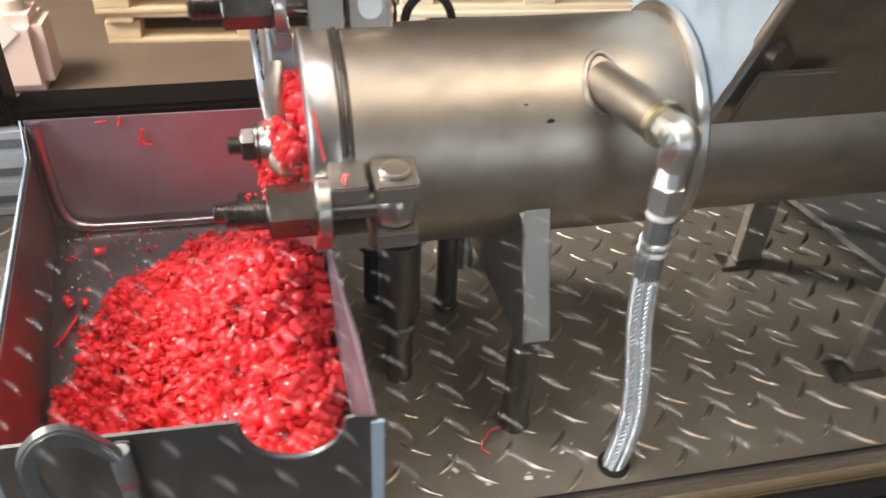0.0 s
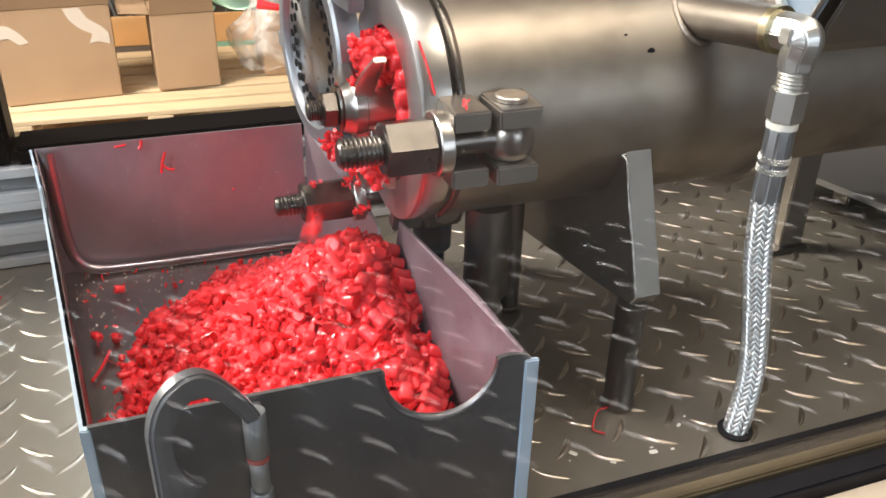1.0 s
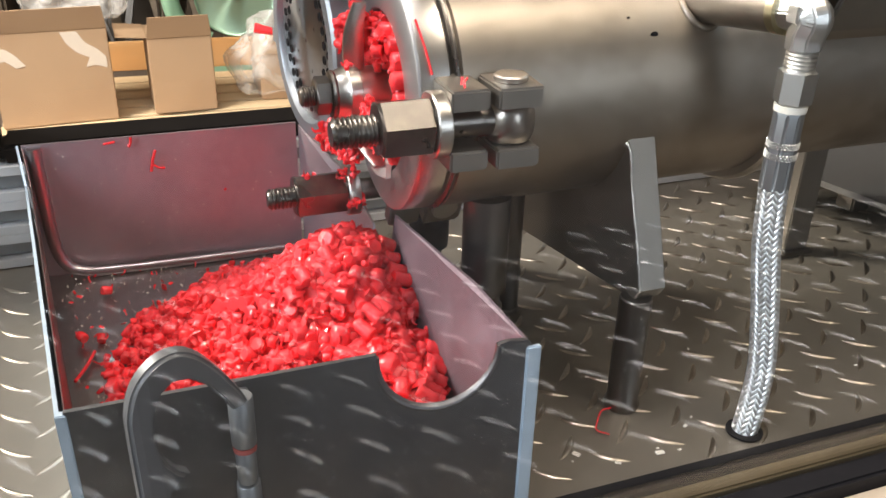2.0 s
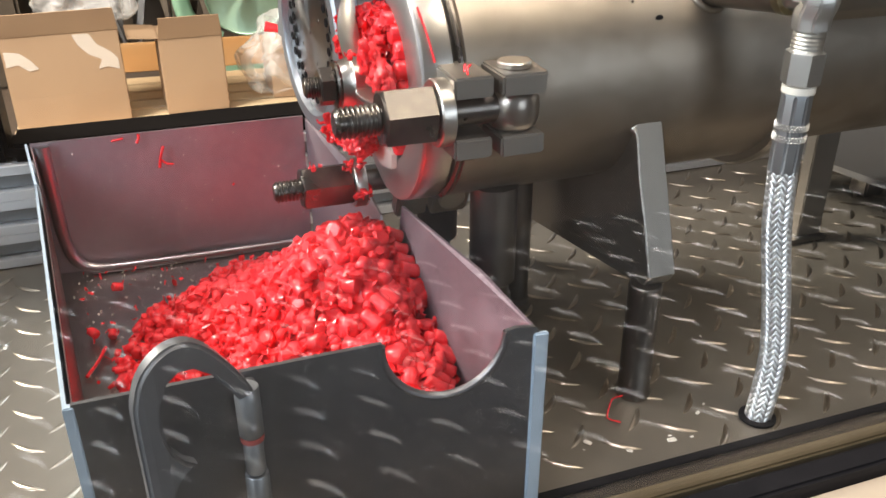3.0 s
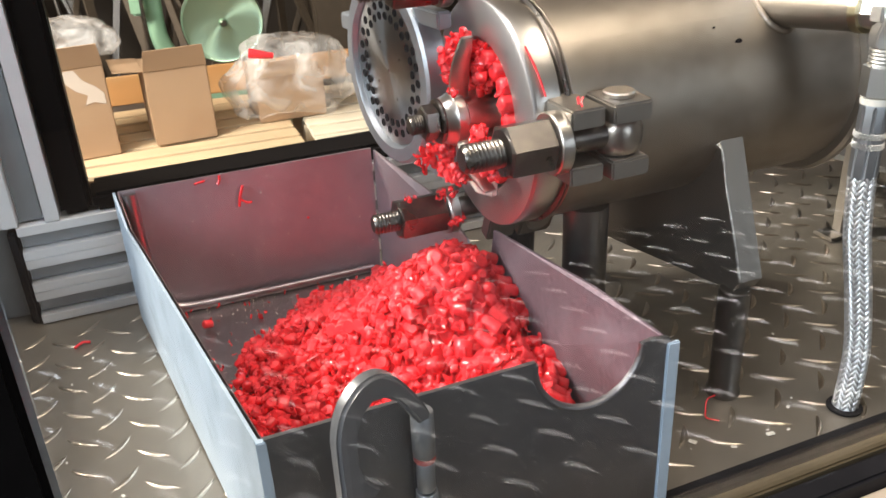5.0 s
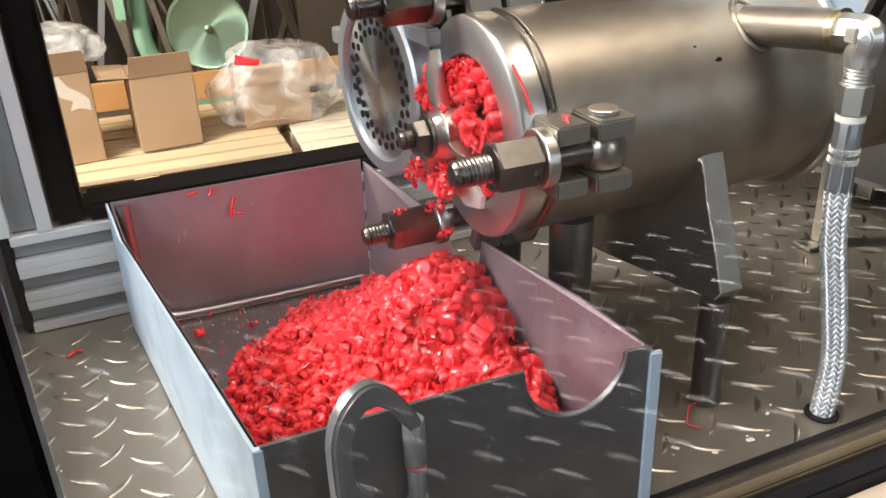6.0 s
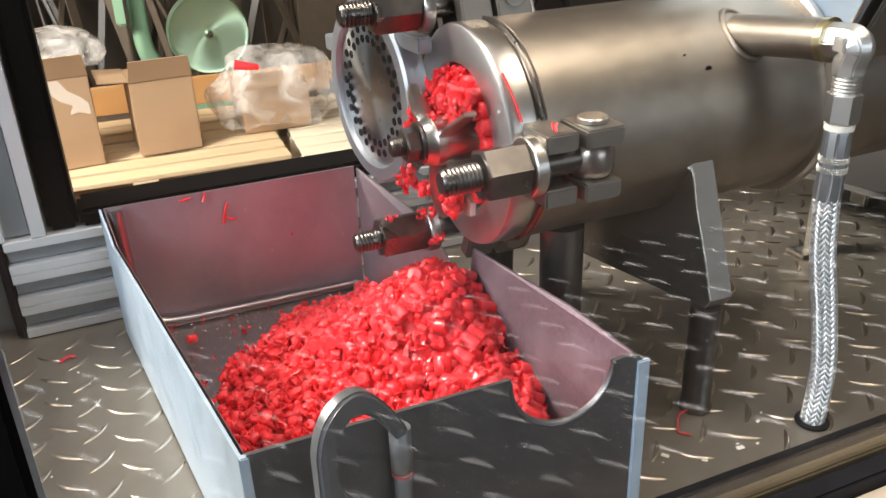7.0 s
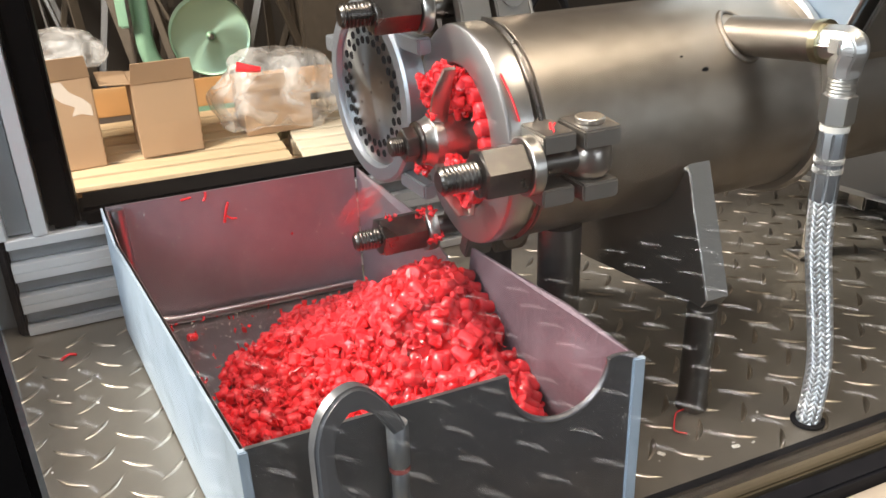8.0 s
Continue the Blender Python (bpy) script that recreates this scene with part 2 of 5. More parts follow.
def lathe(bm, profile, segs=64, axis="x", at=(0, 0, 0), wobble=0.0):
    """Turns (along, radius) pairs about an axis through at. A radius of 0 closes the end."""
    rings = []
    for a, r in profile:
        ring = []
        k = segs if r > 1e-7 else 1
        for i in range(k):
            t = 2 * math.pi * i / segs
            c, s = r * math.cos(t), r * math.sin(t)
            p = {"x": (a, c, s), "y": (c, a, s), "z": (c, s, a)}[axis]
            ring.append(bm.verts.new([u + v for u, v in zip(p, at)]))
        rings.append(ring)
    for a, b in zip(rings, rings[1:]):
        for i in range(segs):
            j = (i + 1) % segs
            if len(a) == 1 and len(b) == 1:
                continue
            if len(a) == 1:
                bm.faces.new((a[0], b[i], b[j]))
            elif len(b) == 1:
                bm.faces.new((a[i], b[0], a[j]))
            else:
                bm.faces.new((a[i], b[i], b[j], a[j]))
    return rings


def prism(bm, outline, lo, hi, axis="y"):
    """Extrudes a closed 2D outline along an axis. The outline is (x, z) for y, (y, z) for x and (x, y) for z."""
    def put(u, v, w):
        return {"y": (u, w, v), "x": (w, u, v), "z": (u, v, w)}[axis]
    a = [bm.verts.new(put(u, v, lo)) for u, v in outline]
    b = [bm.verts.new(put(u, v, hi)) for u, v in outline]
    bm.faces.new(a)
    bm.faces.new(list(reversed(b)))
    k = len(a)
    for i in range(k):
        bm.faces.new((a[i], a[(i + 1) % k], b[(i + 1) % k], b[i]))


def sweep(bm, pts, radius, segs=12, caps=True):
    """A round bar along a line of points; radius may be a function of 0..1."""
    pts = [Vector(p) for p in pts]
    rings, up = [], None
    for i, p in enumerate(pts):
        d = (pts[min(i + 1, len(pts) - 1)] - pts[max(i - 1, 0)]).normalized()
        if up is None:
            up = Vector((0, 0, 1)) if abs(d.z) < 0.9 else Vector((1, 0, 0))
        side = d.cross(up).normalized()
        up = side.cross(d).normalized()
        r = radius(i / (len(pts) - 1)) if callable(radius) else radius
        rings.append([bm.verts.new(p + r * (math.cos(2 * math.pi * k / segs) * side + math.sin(2 * math.pi * k / segs) * up)) for k in range(segs)])
    for a, b in zip(rings, rings[1:]):
        for k in range(segs):
            bm.faces.new((a[k], a[(k + 1) % segs], b[(k + 1) % segs], b[k]))
    if caps:
        bm.faces.new(rings[0])
        bm.faces.new(list(reversed(rings[-1])))
    return rings


def glide(pts, n=8):
    """A smooth line through points (Catmull-Rom)."""
    pts = [Vector(p) for p in pts]
    ext = [2 * pts[0] - pts[1]] + pts + [2 * pts[-1] - pts[-2]]
    out = []
    for i in range(1, len(ext) - 2):
        a, b, c, d = ext[i - 1:i + 3]
        for k in range(n):
            t = k / n
            out.append(0.5 * ((2 * b) + (c - a) * t + (2 * a - 5 * b + 4 * c - d) * t * t + (3 * b - a - 3 * c + d) * t ** 3))
    out.append(pts[-1])
    return out


def hexnut(bm, x0, x1, flats, at=(0, 0, 0), axis="x", turn=0.0):
    """A hexagon nut with chamfered corners, along an axis."""
    R = flats / math.sqrt(3)
    ch = flats * 0.09
    rings = []
    for a, f in ((x0, 0.0), (x0, 0.84), (x0 + ch * 0.5, 1.0), (x1 - ch * 0.5, 1.0), (x1, 0.84), (x1, 0.0)):
        ring = []
        for i in range(12):
            t = math.pi * i / 6 + radians(turn)
            r = (R if i % 2 == 0 else flats / 2) * (f if f in (0.0, 1.0) else 1.0)
            if f == 0.84:
                r = flats / 2 * 0.97 if i % 2 == 0 else flats / 2 * 0.95
            if f == 0.0:
                r = flats * 0.12
            c, s = r * math.cos(t), r * math.sin(t)
            p = {"x": (a, c, s), "y": (c, a, s), "z": (c, s, a)}[axis]
            ring.append(bm.verts.new([u + v for u, v in zip(p, at)]))
        rings.append(ring)
    for a, b in zip(rings, rings[1:]):
        for i in range(12):
            j = (i + 1) % 12
            bm.faces.new((a[i], b[i], b[j], a[j]))
    bm.faces.new(rings[0])
    bm.faces.new(list(reversed(rings[-1])))


def thread(bm, x0, x1, r, pitch, at=(0, 0, 0), axis="x"):
    """A threaded bar, from its chamfered end at x0."""
    prof = [(x0, 0), (x0, r * 0.72), (x0 + pitch * 0.5, r * 0.86)]
    x, sgn = x0 + pitch * 0.8, 1 if x1 > x0 else -1
    while x < x1:
        prof += [(x, r), (x + pitch * 0.12, r), (x + pitch * 0.45, r * 0.85), (x + pitch * 0.6, r * 0.85)]
        x += pitch
    prof += [(x1, r * 0.85), (x1, 0)]
    lathe(bm, prof, 28, axis, at)


MACH = pose(0, 0.1514, 0, 0, 0, 4.0)      # the machine's own frame: x along the barrel
AXIS = 0.2036                             # the barrel axis above the plate

# ---- the hall ----
def slab(name, lo, hi, mat, label, category, m=None):
    bm = bmesh.new()
    box(bm, lo, hi)
    return tagged(part(name, bm, mat, None, "", m), label, category, "", "structure")


slab("ground", (-7, -7, GROUND - 0.1), (7, 8, GROUND), M_SHOPFLOOR, "brown worn concrete floor of the workshop hall", "floor")
slab("wall_north", (-7, 6.2, GROUND), (7, 6.4, 3.0), M_WALL, "dark grimy workshop wall behind the scrap rack", "wall")
slab("wall_east", (5.0, -7, GROUND), (5.2, 6.2, 3.0), M_WALL, "dark grimy workshop side wall", "wall")
# Unseen wall, added to keep sky light out; its gap admits the front lamp.
south = slab("blocking_wall", (-5.2, -5.2, GROUND), (0.7, -5.0, 3.0), M_WALL, "unseen dark wall behind the viewer, added to block the sky, with a lamp opening", "wall")
for lo, hi in (((2.7, -5.2, GROUND), (5.2, -5.0, 3.0)), ((0.7, -5.2, GROUND), (2.7, -5.0, 0.2)), ((0.7, -5.2, 2.4), (2.7, -5.0, 3.0))):
    bm = bmesh.new()
    box(bm, lo, hi)
    part("wall_piece", bm, M_WALL, south)
slab("wall_west", (-5.2, 0.3, GROUND), (-5.0, 6.2, 3.0), M_WALL, "dark grimy workshop side wall", "wall")
# Unseen roof slab, carried far south to cut the sky light.
slab("ceiling", (-7, -7, 3.0), (7, 6.4, 3.1), M_CEIL, "unseen pale hall roof, added to keep the sky light out", "ceiling")


# ---- the tread plate floor of the cabin ----
def tread_lugs(bm, x0, x1, y0, y1, width=0.0046, height=0.0016, worn=(1.0, 0.7)):
    """Raised lens-shaped lugs in a skewed net, each turned square to its neighbours. worn lowers or drops a direction
    that catches no light.
    """
    c, sn = math.cos(radians(3.9)), math.sin(radians(3.9))
    for i in range(-60, 60):
        for j in range(-40, 40):
            for k in (0, 1):
                u, v = (i + 0.5 * k) * 0.0425, (j + 0.5 * k) * 0.0363
                cx, cy = -0.4361 + c * u - sn * v, 0.0114 + sn * u + c * v
                if worn[k] and x0 < cx < x1 and y0 < cy < y1:
                    lug(bm, cx, cy, radians(47 if k else -38), 0.0272 + 0.5 * (width - 0.0046), width, height * worn[k])


def lug(bm, cx, cy, turn, length=0.0272, width=0.0046, height=0.0016):
    """One bowed lug, steep on its bulging side and shallow behind."""
    c, sn = math.cos(turn), math.sin(turn)
    n = 7
    front, top, back = [], [], []
    for i in range(n + 1):
        u = i / n * 2 - 1
        w = width * (1 - u * u) ** 0.8
        h = height * (1 - u * u) ** 0.55
        bow = -0.0026 * (1 - u * u)
        for lst, v, z in ((front, bow - 0.30 * w, 0.0), (top, bow - 0.02 * w, h), (back, bow + 0.62 * w, 0.0)):
            x = u * length / 2
            lst.append(bm.verts.new((cx + c * x - sn * v, cy + sn * x + c * v, z)))
    for i in range(n):
        bm.faces.new((front[i], front[i + 1], top[i + 1], top[i]))
        bm.faces.new((top[i], top[i + 1], back[i + 1], back[i]))


floor_plate = slab("floor", (-0.505, -0.180, -0.006), (1.2, 0.262, 0.0), M_TREAD, "worn brown-grey steel tread plate floor of the cabin", "floor", MACH)
bm = bmesh.new()
tread_lugs(bm, -0.492, 1.0, -0.160, 0.225)
smooth(tagged(part("tread_lugs", bm, M_LUG, floor_plate, "raised lugs with highlights put into their pale colour"), kind="stuff"), 100)
ledge = slab("outer_tread_ledge", (-1.2, -0.57, -0.008), (1.4, -0.236, -0.002), M_LEDGE, "steel tread plate step outside the clear guard, darkened to keep its reflection faint", "step", MACH)
bm = bmesh.new()
tread_lugs(bm, -0.9, 1.0, -0.555, -0.25, 0.0032, 0.0016, (0.0, 1.0))
smooth(tagged(part("tread_lugs", bm, M_LUGOUT, ledge, "raised lugs with highlights put into their pale colour", pose(0, 0, -0.002)), kind="stuff"), 100)

base = empty("cabin_base", MACH, "plain grey sheet metal base cabinet under the cabin", "cabinet", "", "structure")
bm = bmesh.new()
box(bm, (-0.535, -0.232, GROUND + 0.0005), (1.2, 0.31, -0.052), 0.004)
part("cabinet_body", bm, M_SHELF, base)
bm = bmesh.new()
box(bm, (-1.18, -0.555, GROUND + 0.0005), (1.38, -0.238, -0.0085), 0.004)
part("step_body", bm, M_SHELF, base)

# ---- frame of the cabin ----
rail = empty("front_rail", MACH, "black rubber edged front rail under the clear guard", "rail", "", "structure")
bm = bmesh.new()
box(bm, (-0.4195, -0.1855, -0.004), (1.2, -0.1735, 0.012), 0.003)
part("rubber_seal", bm, M_BLACK, rail)
bm = bmesh.new()
box(bm, (-0.4195, -0.2140, -0.05), (1.2, -0.1975, 0.004), 0.002)
part("dark_channel", bm, M_BLACK, rail)
bm = bmesh.new()
box(bm, (-0.4195, -0.1970, -0.05), (1.2, -0.1860, 0.0065), 0.0015)
part("bronze_strip", bm, M_BRONZE, rail, "dull bronze coloured glazing strip")
bm = bmesh.new()
box(bm, (-0.52, -0.2355, -0.05), (1.2, -0.2145, -0.006), 0.002)
part("beige_strip", bm, M_BEIGE, rail, "beige outer strip of the rail")

guard = empty("clear_guard", MACH, "clear plastic guard sheet in front of the machine", "guard", "", "structure")
bm = bmesh.new()
box(bm, (-0.4195, -0.2015, 0.005), (1.2, -0.2000, 0.9))
pane = part("pane", bm, M_PANE, guard)
pane.visible_shadow = False


def profile(name, length, m, label, wide=0.045, slots=2, group="aluminium frame"):
    """An aluminium extrusion along x with T-slots in the face towards -y."""
    ob = empty(name, m, label, "profile", group, "structure")
    pitch = wide / slots
    bm = bmesh.new()
    out = []
    for k in range(slots):
        z = k * pitch
        out += [(0, z + 0.0005), (0, z + pitch * 0.26), (0.004, z + pitch * 0.27), (0.012, z + pitch * 0.28),
                (0.012, z + pitch * 0.72), (0.004, z + pitch * 0.73), (0, z + pitch * 0.74), (0, z + pitch - 0.0005), (0.0012, z + pitch)]
    out += [(0.04, wide), (0.04, 0)]
    prism(bm, out, 0, length, "x")
    part("extrusion", bm, M_ALU, ob)
    # Added strips put the recess shade into a darker slot floor.
    for k in range(slots):
        bm = bmesh.new()
        box(bm, (0.001, 0.0085, (k + 0.30) * pitch), (length - 0.001, 0.0118, (k + 0.70) * pitch))
        part("slot_shade", bm, M_SLOT, ob, "added strip with the slot's shade in its dark colour")
    return ob


profile("back_sill", 1.65, MACH @ pose(-0.465, 0.236, 0.001), "slotted silver aluminium profile along the back of the floor", 0.092, 3)
profile("corner_post", 0.75, MACH @ pose(-0.430, 0.236, 0.094, 0, -90, 0), "upright silver aluminium corner profile", 0.09, 2)
bm = bmesh.new()
box(bm, (-0.4735, 0.240, 0.0), (-0.466, 0.285, 0.088), 0.002)
tagged(part("end_cap", bm, M_BLACK, None, "", MACH), "black plastic end cap of the aluminium profile", "end cap")

bm = bmesh.new()
box(bm, (-0.475, -0.216, -0.05), (-0.4205, -0.1945, 0.80), 0.003)
tagged(part("front_post", bm, M_BLACKGLOSS, None, "", MACH), "black painted front post beside the clear guard", "post", "", "structure")

bm = bmesh.new()
box(bm, (-0.545, 0.242, -0.01), (-0.5215, 0.30, 0.80), 0.003)
tagged(part("side_post", bm, M_SLOT, None, "", MACH), "dull grey side post of the cabin", "post", "", "structure")

win = empty("window_1", MACH, "black framed opening in the back of the cabin", "window", "", "structure")
bm = bmesh.new()
box(bm, (-0.4285, 0.242, 0.0935), (-0.403, 0.285, 0.80), 0.004)
part("jamb", bm, M_BLACKGLOSS, win)
bm = bmesh.new()
box(bm, (-0.4025, 0.239, 0.0935), (1.2, 0.285, 0.1095), 0.004)
part("sill", bm, M_BLACKGLOSS, win)
bm = bmesh.new()
box(bm, (-0.535, -0.19, -0.01), (-0.506, 0.30, 0.088), 0.003)
box(bm, (-0.5215, 0.270, -0.01), (-0.4742, 0.30, 0.088), 0.003)
tagged(part("side_rail", bm, M_SLOT, None, "", MACH), "dull grey side rail of the cabin", "rail", "", "structure")


# ---- the barrel ----
def arc_pts(cy, cz, r, a0, a1, n):
    return [(cy + r * math.cos(radians(a0 + (a1 - a0) * i / n)), cz + r * math.sin(radians(a0 + (a1 - a0) * i / n))) for i in range(n + 1)]


R = 0.0757
extruder = empty("extruder_barrel", MACH, "brushed stainless steel extruder barrel on a plate saddle", "extruder")
bm = bmesh.new()
lathe(bm, [(-0.122, 0.045), (-0.122, R - 0.002), (-0.1205, R), (0.100, R), (0.100, 0.045)], 128, "x", (0, 0, AXIS))
barrel = smooth(part("barrel", bm, M_BARREL, extruder))
bm = bmesh.new()
lathe(bm, [(-0.1455, R - 0.012), (-0.1455, R - 0.0010), (-0.1445, R - 0.0005), (-0.1285, R - 0.0005), (-0.1275, R - 0.002), (-0.1262, R - 0.0045), (-0.1225, R - 0.0045), (-0.1225, 0.047)], 128, "x", (0, 0, AXIS))
cap = smooth(part("end_ring", bm, M_POLISH, extruder, "polished turned end ring"))
bm = bmesh.new()
lathe(bm, [(-0.1255, R - 0.001), (-0.1245, R + 0.0012), (-0.1232, R + 0.0012), (-0.1222, R - 0.001)], 96, "x", (0, 0, AXIS))
smooth(part("ring_bead", bm, M_NUT, extruder), 60)
bm = bmesh.new()
lathe(bm, [(-0.1360, 0.0490), (-0.1465, 0.0490), (-0.1477, 0.0503), (-0.1477, R - 0.0028), (-0.1468, R - 0.0012), (-0.1457, R - 0.0008)], 128, "x", (0, 0, AXIS))
smooth(part("face_ring", bm, M_FACE, extruder, "flat satin turned face of the end ring"))
# dished face plate with the mouth on the upper near side
bm = bmesh.new()
lathe(bm, [(-0.1400, 0.0), (-0.1400, 0.018), (-0.1400, 0.0488), (-0.1370, 0.0488), (-0.1370, 0)], 64, "x", (0, 0, AXIS))
smooth(part("face_plate", bm, M_LEG, extruder))
bm = bmesh.new()
lathe(bm, [(0.100, 0.06), (0.100, R + 0.005), (0.1025, R + 0.007), (0.107, R + 0.007), (0.1095, R + 0.004), (0.1095, 0.06)], 96, "x", (0, 0, AXIS))
smooth(part("weld_collar", bm, M_POLISH, extruder, "bright welded collar"))
bm = bmesh.new()
lathe(bm, [(0.1095, 0.03), (0.1095, 0.0705), (0.62, 0.0705), (0.62, 0.03)], 96, "x", (0, 0, AXIS))
smooth(part("feed_barrel", bm, M_BARREL, extruder))

# hopper over the feed barrel
hopper = empty("feed_hopper", MACH, "sheet steel feed hopper welded on the barrel", "hopper")
FLARE = [(-0.0640, 0.232), (-0.0990, 0.306), (-0.1300, 0.372), (0.1300, 0.372), (0.0990, 0.306), (0.0640, 0.232)]
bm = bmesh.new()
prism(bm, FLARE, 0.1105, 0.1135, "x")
part("throat_plate", bm, M_SIDE, hopper, "throat plate with the sky's blue put into its colour")
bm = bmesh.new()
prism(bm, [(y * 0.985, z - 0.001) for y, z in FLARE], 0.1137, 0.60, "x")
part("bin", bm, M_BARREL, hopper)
bm = bmesh.new()
sweep(bm, [(0.1085, -0.0995, 0.307), (0.1085, -0.118, 0.346), (0.1085, -0.1305, 0.3725)], 0.0038, 12)
sweep(bm, [(0.1085, -0.0640, 0.233), (0.1085, -0.0820, 0.270), (0.1085, -0.0990, 0.306)], 0.0016, 8)
smooth(part("edge_bar", bm, M_POLISH, hopper, "bright welded edge"))
bm = bmesh.new()
lathe(bm, [(-0.006, 0), (-0.006, 0.007), (-0.001, 0.0085), (0.002, 0.0085), (0.002, 0)], 20, "y", (0.122, -0.102, 0.300))
smooth(part("rivet", bm, M_NUT, hopper))
bm = bmesh.new()
box(bm, (0.118, -0.0025, 0.0), (0.172, 0.0015, 0.048), 0.0015, 2, pose(0, -0.0745, 0.242, 25, 0, 0))
part("patch_plate", bm, M_BRACKET, hopper)

# saddle of the barrel and its legs
bm = bmesh.new()
out = arc_pts(0, AXIS, R - 0.001, 195, 345, 24)
out += [(0.108, 0.092), (0.104, 0.058), (0.090, 0.055), (-0.086, 0.0825), (-0.101, 0.085), (-0.1065, 0.0935)]
prism(bm, [(a, b) for a, b in out], -0.011, 0.008, "x")
bmesh.ops.bevel(bm, geom=[e for e in bm.edges if abs(e.verts[0].co.x - e.verts[1].co.x) < 1e-6], offset=0.0008, segments=1, affect="EDGES")
part("saddle_plate", bm, M_BRACKET, extruder, "ground steel saddle plate")


# A thin bright bar is added as the highlight on the saddle's corner.
bm = bmesh.new()
sweep(bm, glide([(-0.0118, -0.0722, 0.1800), (-0.0116, -0.0772, 0.1760), (-0.0114, -0.0830, 0.1560), (-0.0112, -0.0960, 0.1230), (-0.0112, -0.1062, 0.0940)], 8), lambda t: 0.0021 - 0.0012 * min(1, 5 * t) + 0.0003 * math.sin(60 * t), 8)
smooth(part("edge_bar", bm, M_POLISH, extruder, "thin bright bar added for the highlight along the saddle's edge"), 80)


def leg(x, y, z1, r):
    bm = bmesh.new()
    prof = [(0.0005, 0), (0.0005, r * 1.12), (0.004, r * 1.12), (0.006, r), (z1 - 0.001, r), (z1, r * 0.93), (z1, 0)]
    lathe(bm, prof, 32, "z", (x, y, 0))
    return smooth(part("leg", bm, M_LEG, extruder))


leg(-0.0075, -0.0985, 0.0855, 0.0106)
leg(-0.004, 0.0975, 0.0565, 0.0092)
bm = bmesh.new()
lathe(bm, [(0.0005, 0), (0.0005, 0.011), (0.052, 0.011), (0.054, 0.0135), (0.058, 0.0135), (0.060, 0.0118), (0.068, 0.0118), (0.071, 0.0155), (0.1395, 0.0155), (0.1395, 0)], 40, "z", (-0.0865, -0.034, 0))
smooth(part("drain_column", bm, M_LEG, extruder, "turned dark steel support column"))
bm = bmesh.new()
lathe(bm, [(0.0005, 0), (0.0005, 0.0105), (0.004, 0.0105), (0.005, 0.0095), (0.1425, 0.0095), (0.1425, 0)], 32, "z", (-0.032, 0.042, 0))
smooth(part("rear_column", bm, M_LEG, extruder))
bm = bmesh.new()
lathe(bm, [(0.0005, 0), (0.0005, 0.010), (0.055, 0.010), (0.06, 0.015), (0.11, 0.0165), (0.128, 0.0165), (0.1285, 0)], 40, "z", (-0.092, 0.062, 0))
tagged(smooth(part("black_motor", bm, M_BLACK, None, "", MACH)), "black rounded motor housing behind the barrel", "motor")

# stand of the feed barrel
stand = empty("feed_stand", MACH, "steel stand with a raised sheet shelf under the feed barrel", "stand")
for x, y, top in ((0.2680, 0.0580, 0.155), (0.2960, -0.093, 0.265), (0.62, 0.052, 0.155), (0.62, -0.093, 0.265)):
    bm = bmesh.new()
    box(bm, (x - 0.013, y - 0.006, 0.004), (x + 0.013, y + 0.006, top), 0.001)
    part("leg", bm, M_BRACKET, stand, "flat steel bar leg")
    bm = bmesh.new()
    box(bm, (x - 0.030, y - 0.012, 0.0005), (x + 0.016, y + 0.012, 0.0042), 0.001)
    part("foot_plate", bm, M_LEG, stand)
bm = bmesh.new()
prism(bm, [(0.285, 0.190), (0.330, 0.0), (0.372, -0.165), (0.95, -0.165), (0.95, 0.190)], 0.0510, 0.0570, "z")
part("shelf", bm, M_SHELF, stand, "dull grey sheet shelf")
for x, y in ((0.40, 0.12), (0.45, -0.14), (0.85, 0.12), (0.85, -0.14)):
    bm = bmesh.new()
    box(bm, (x - 0.012, y - 0.012, 0.0005), (x + 0.012, y + 0.012, 0.0508), 0.002)
    part("shelf_foot", bm, M_LEG, stand)


# ---- clamps: swing bolts round the end ring ----
def swing_bolt(y, z, tip, nut0, nut1, turn, flats, r):
    ob = empty("swing_bolt", MACH @ pose(0, y, z), "steel swing bolt with a long hexagon nut", "bolt", "clamp bolts")
    bm = bmesh.new()
    thread(bm, tip, nut0 + 0.004, r, 0.0026)
    smooth(part("threaded_end", bm, M_NUT, ob), 25)
    bm = bmesh.new()
    hexnut(bm, nut0, nut1, flats, turn=turn)
    part("nut", bm, M_NUT, ob)
    bm = bmesh.new()
    lathe(bm, [(nut1, 0), (nut1, flats * 0.62), (nut1 + 0.0008, flats * 0.645), (nut1 + 0.0074, flats * 0.645), (nut1 + 0.0080, flats * 0.63), (nut1 + 0.0080, 0)], 40)
    smooth(part("washer", bm, M_POLISH, ob))
    bm = bmesh.new()
    lathe(bm, [(nut1 + 0.006, 0), (nut1 + 0.006, r), (-0.105, r), (-0.105, 0)], 24)
    smooth(part("shank", bm, M_NUT, ob))
    return ob


swing_bolt(-0.0870, 0.2090, -0.2000, -0.1755, -0.1465, 45, 0.0285, 0.0086)
swing_bolt(0.036, 0.1235, -0.2176, -0.1995, -0.164, 42, 0.0265, 0.0076)
swing_bolt(0.040, 0.2845, -0.214, -0.193, -0.160, 5, 0.0265, 0.0085)


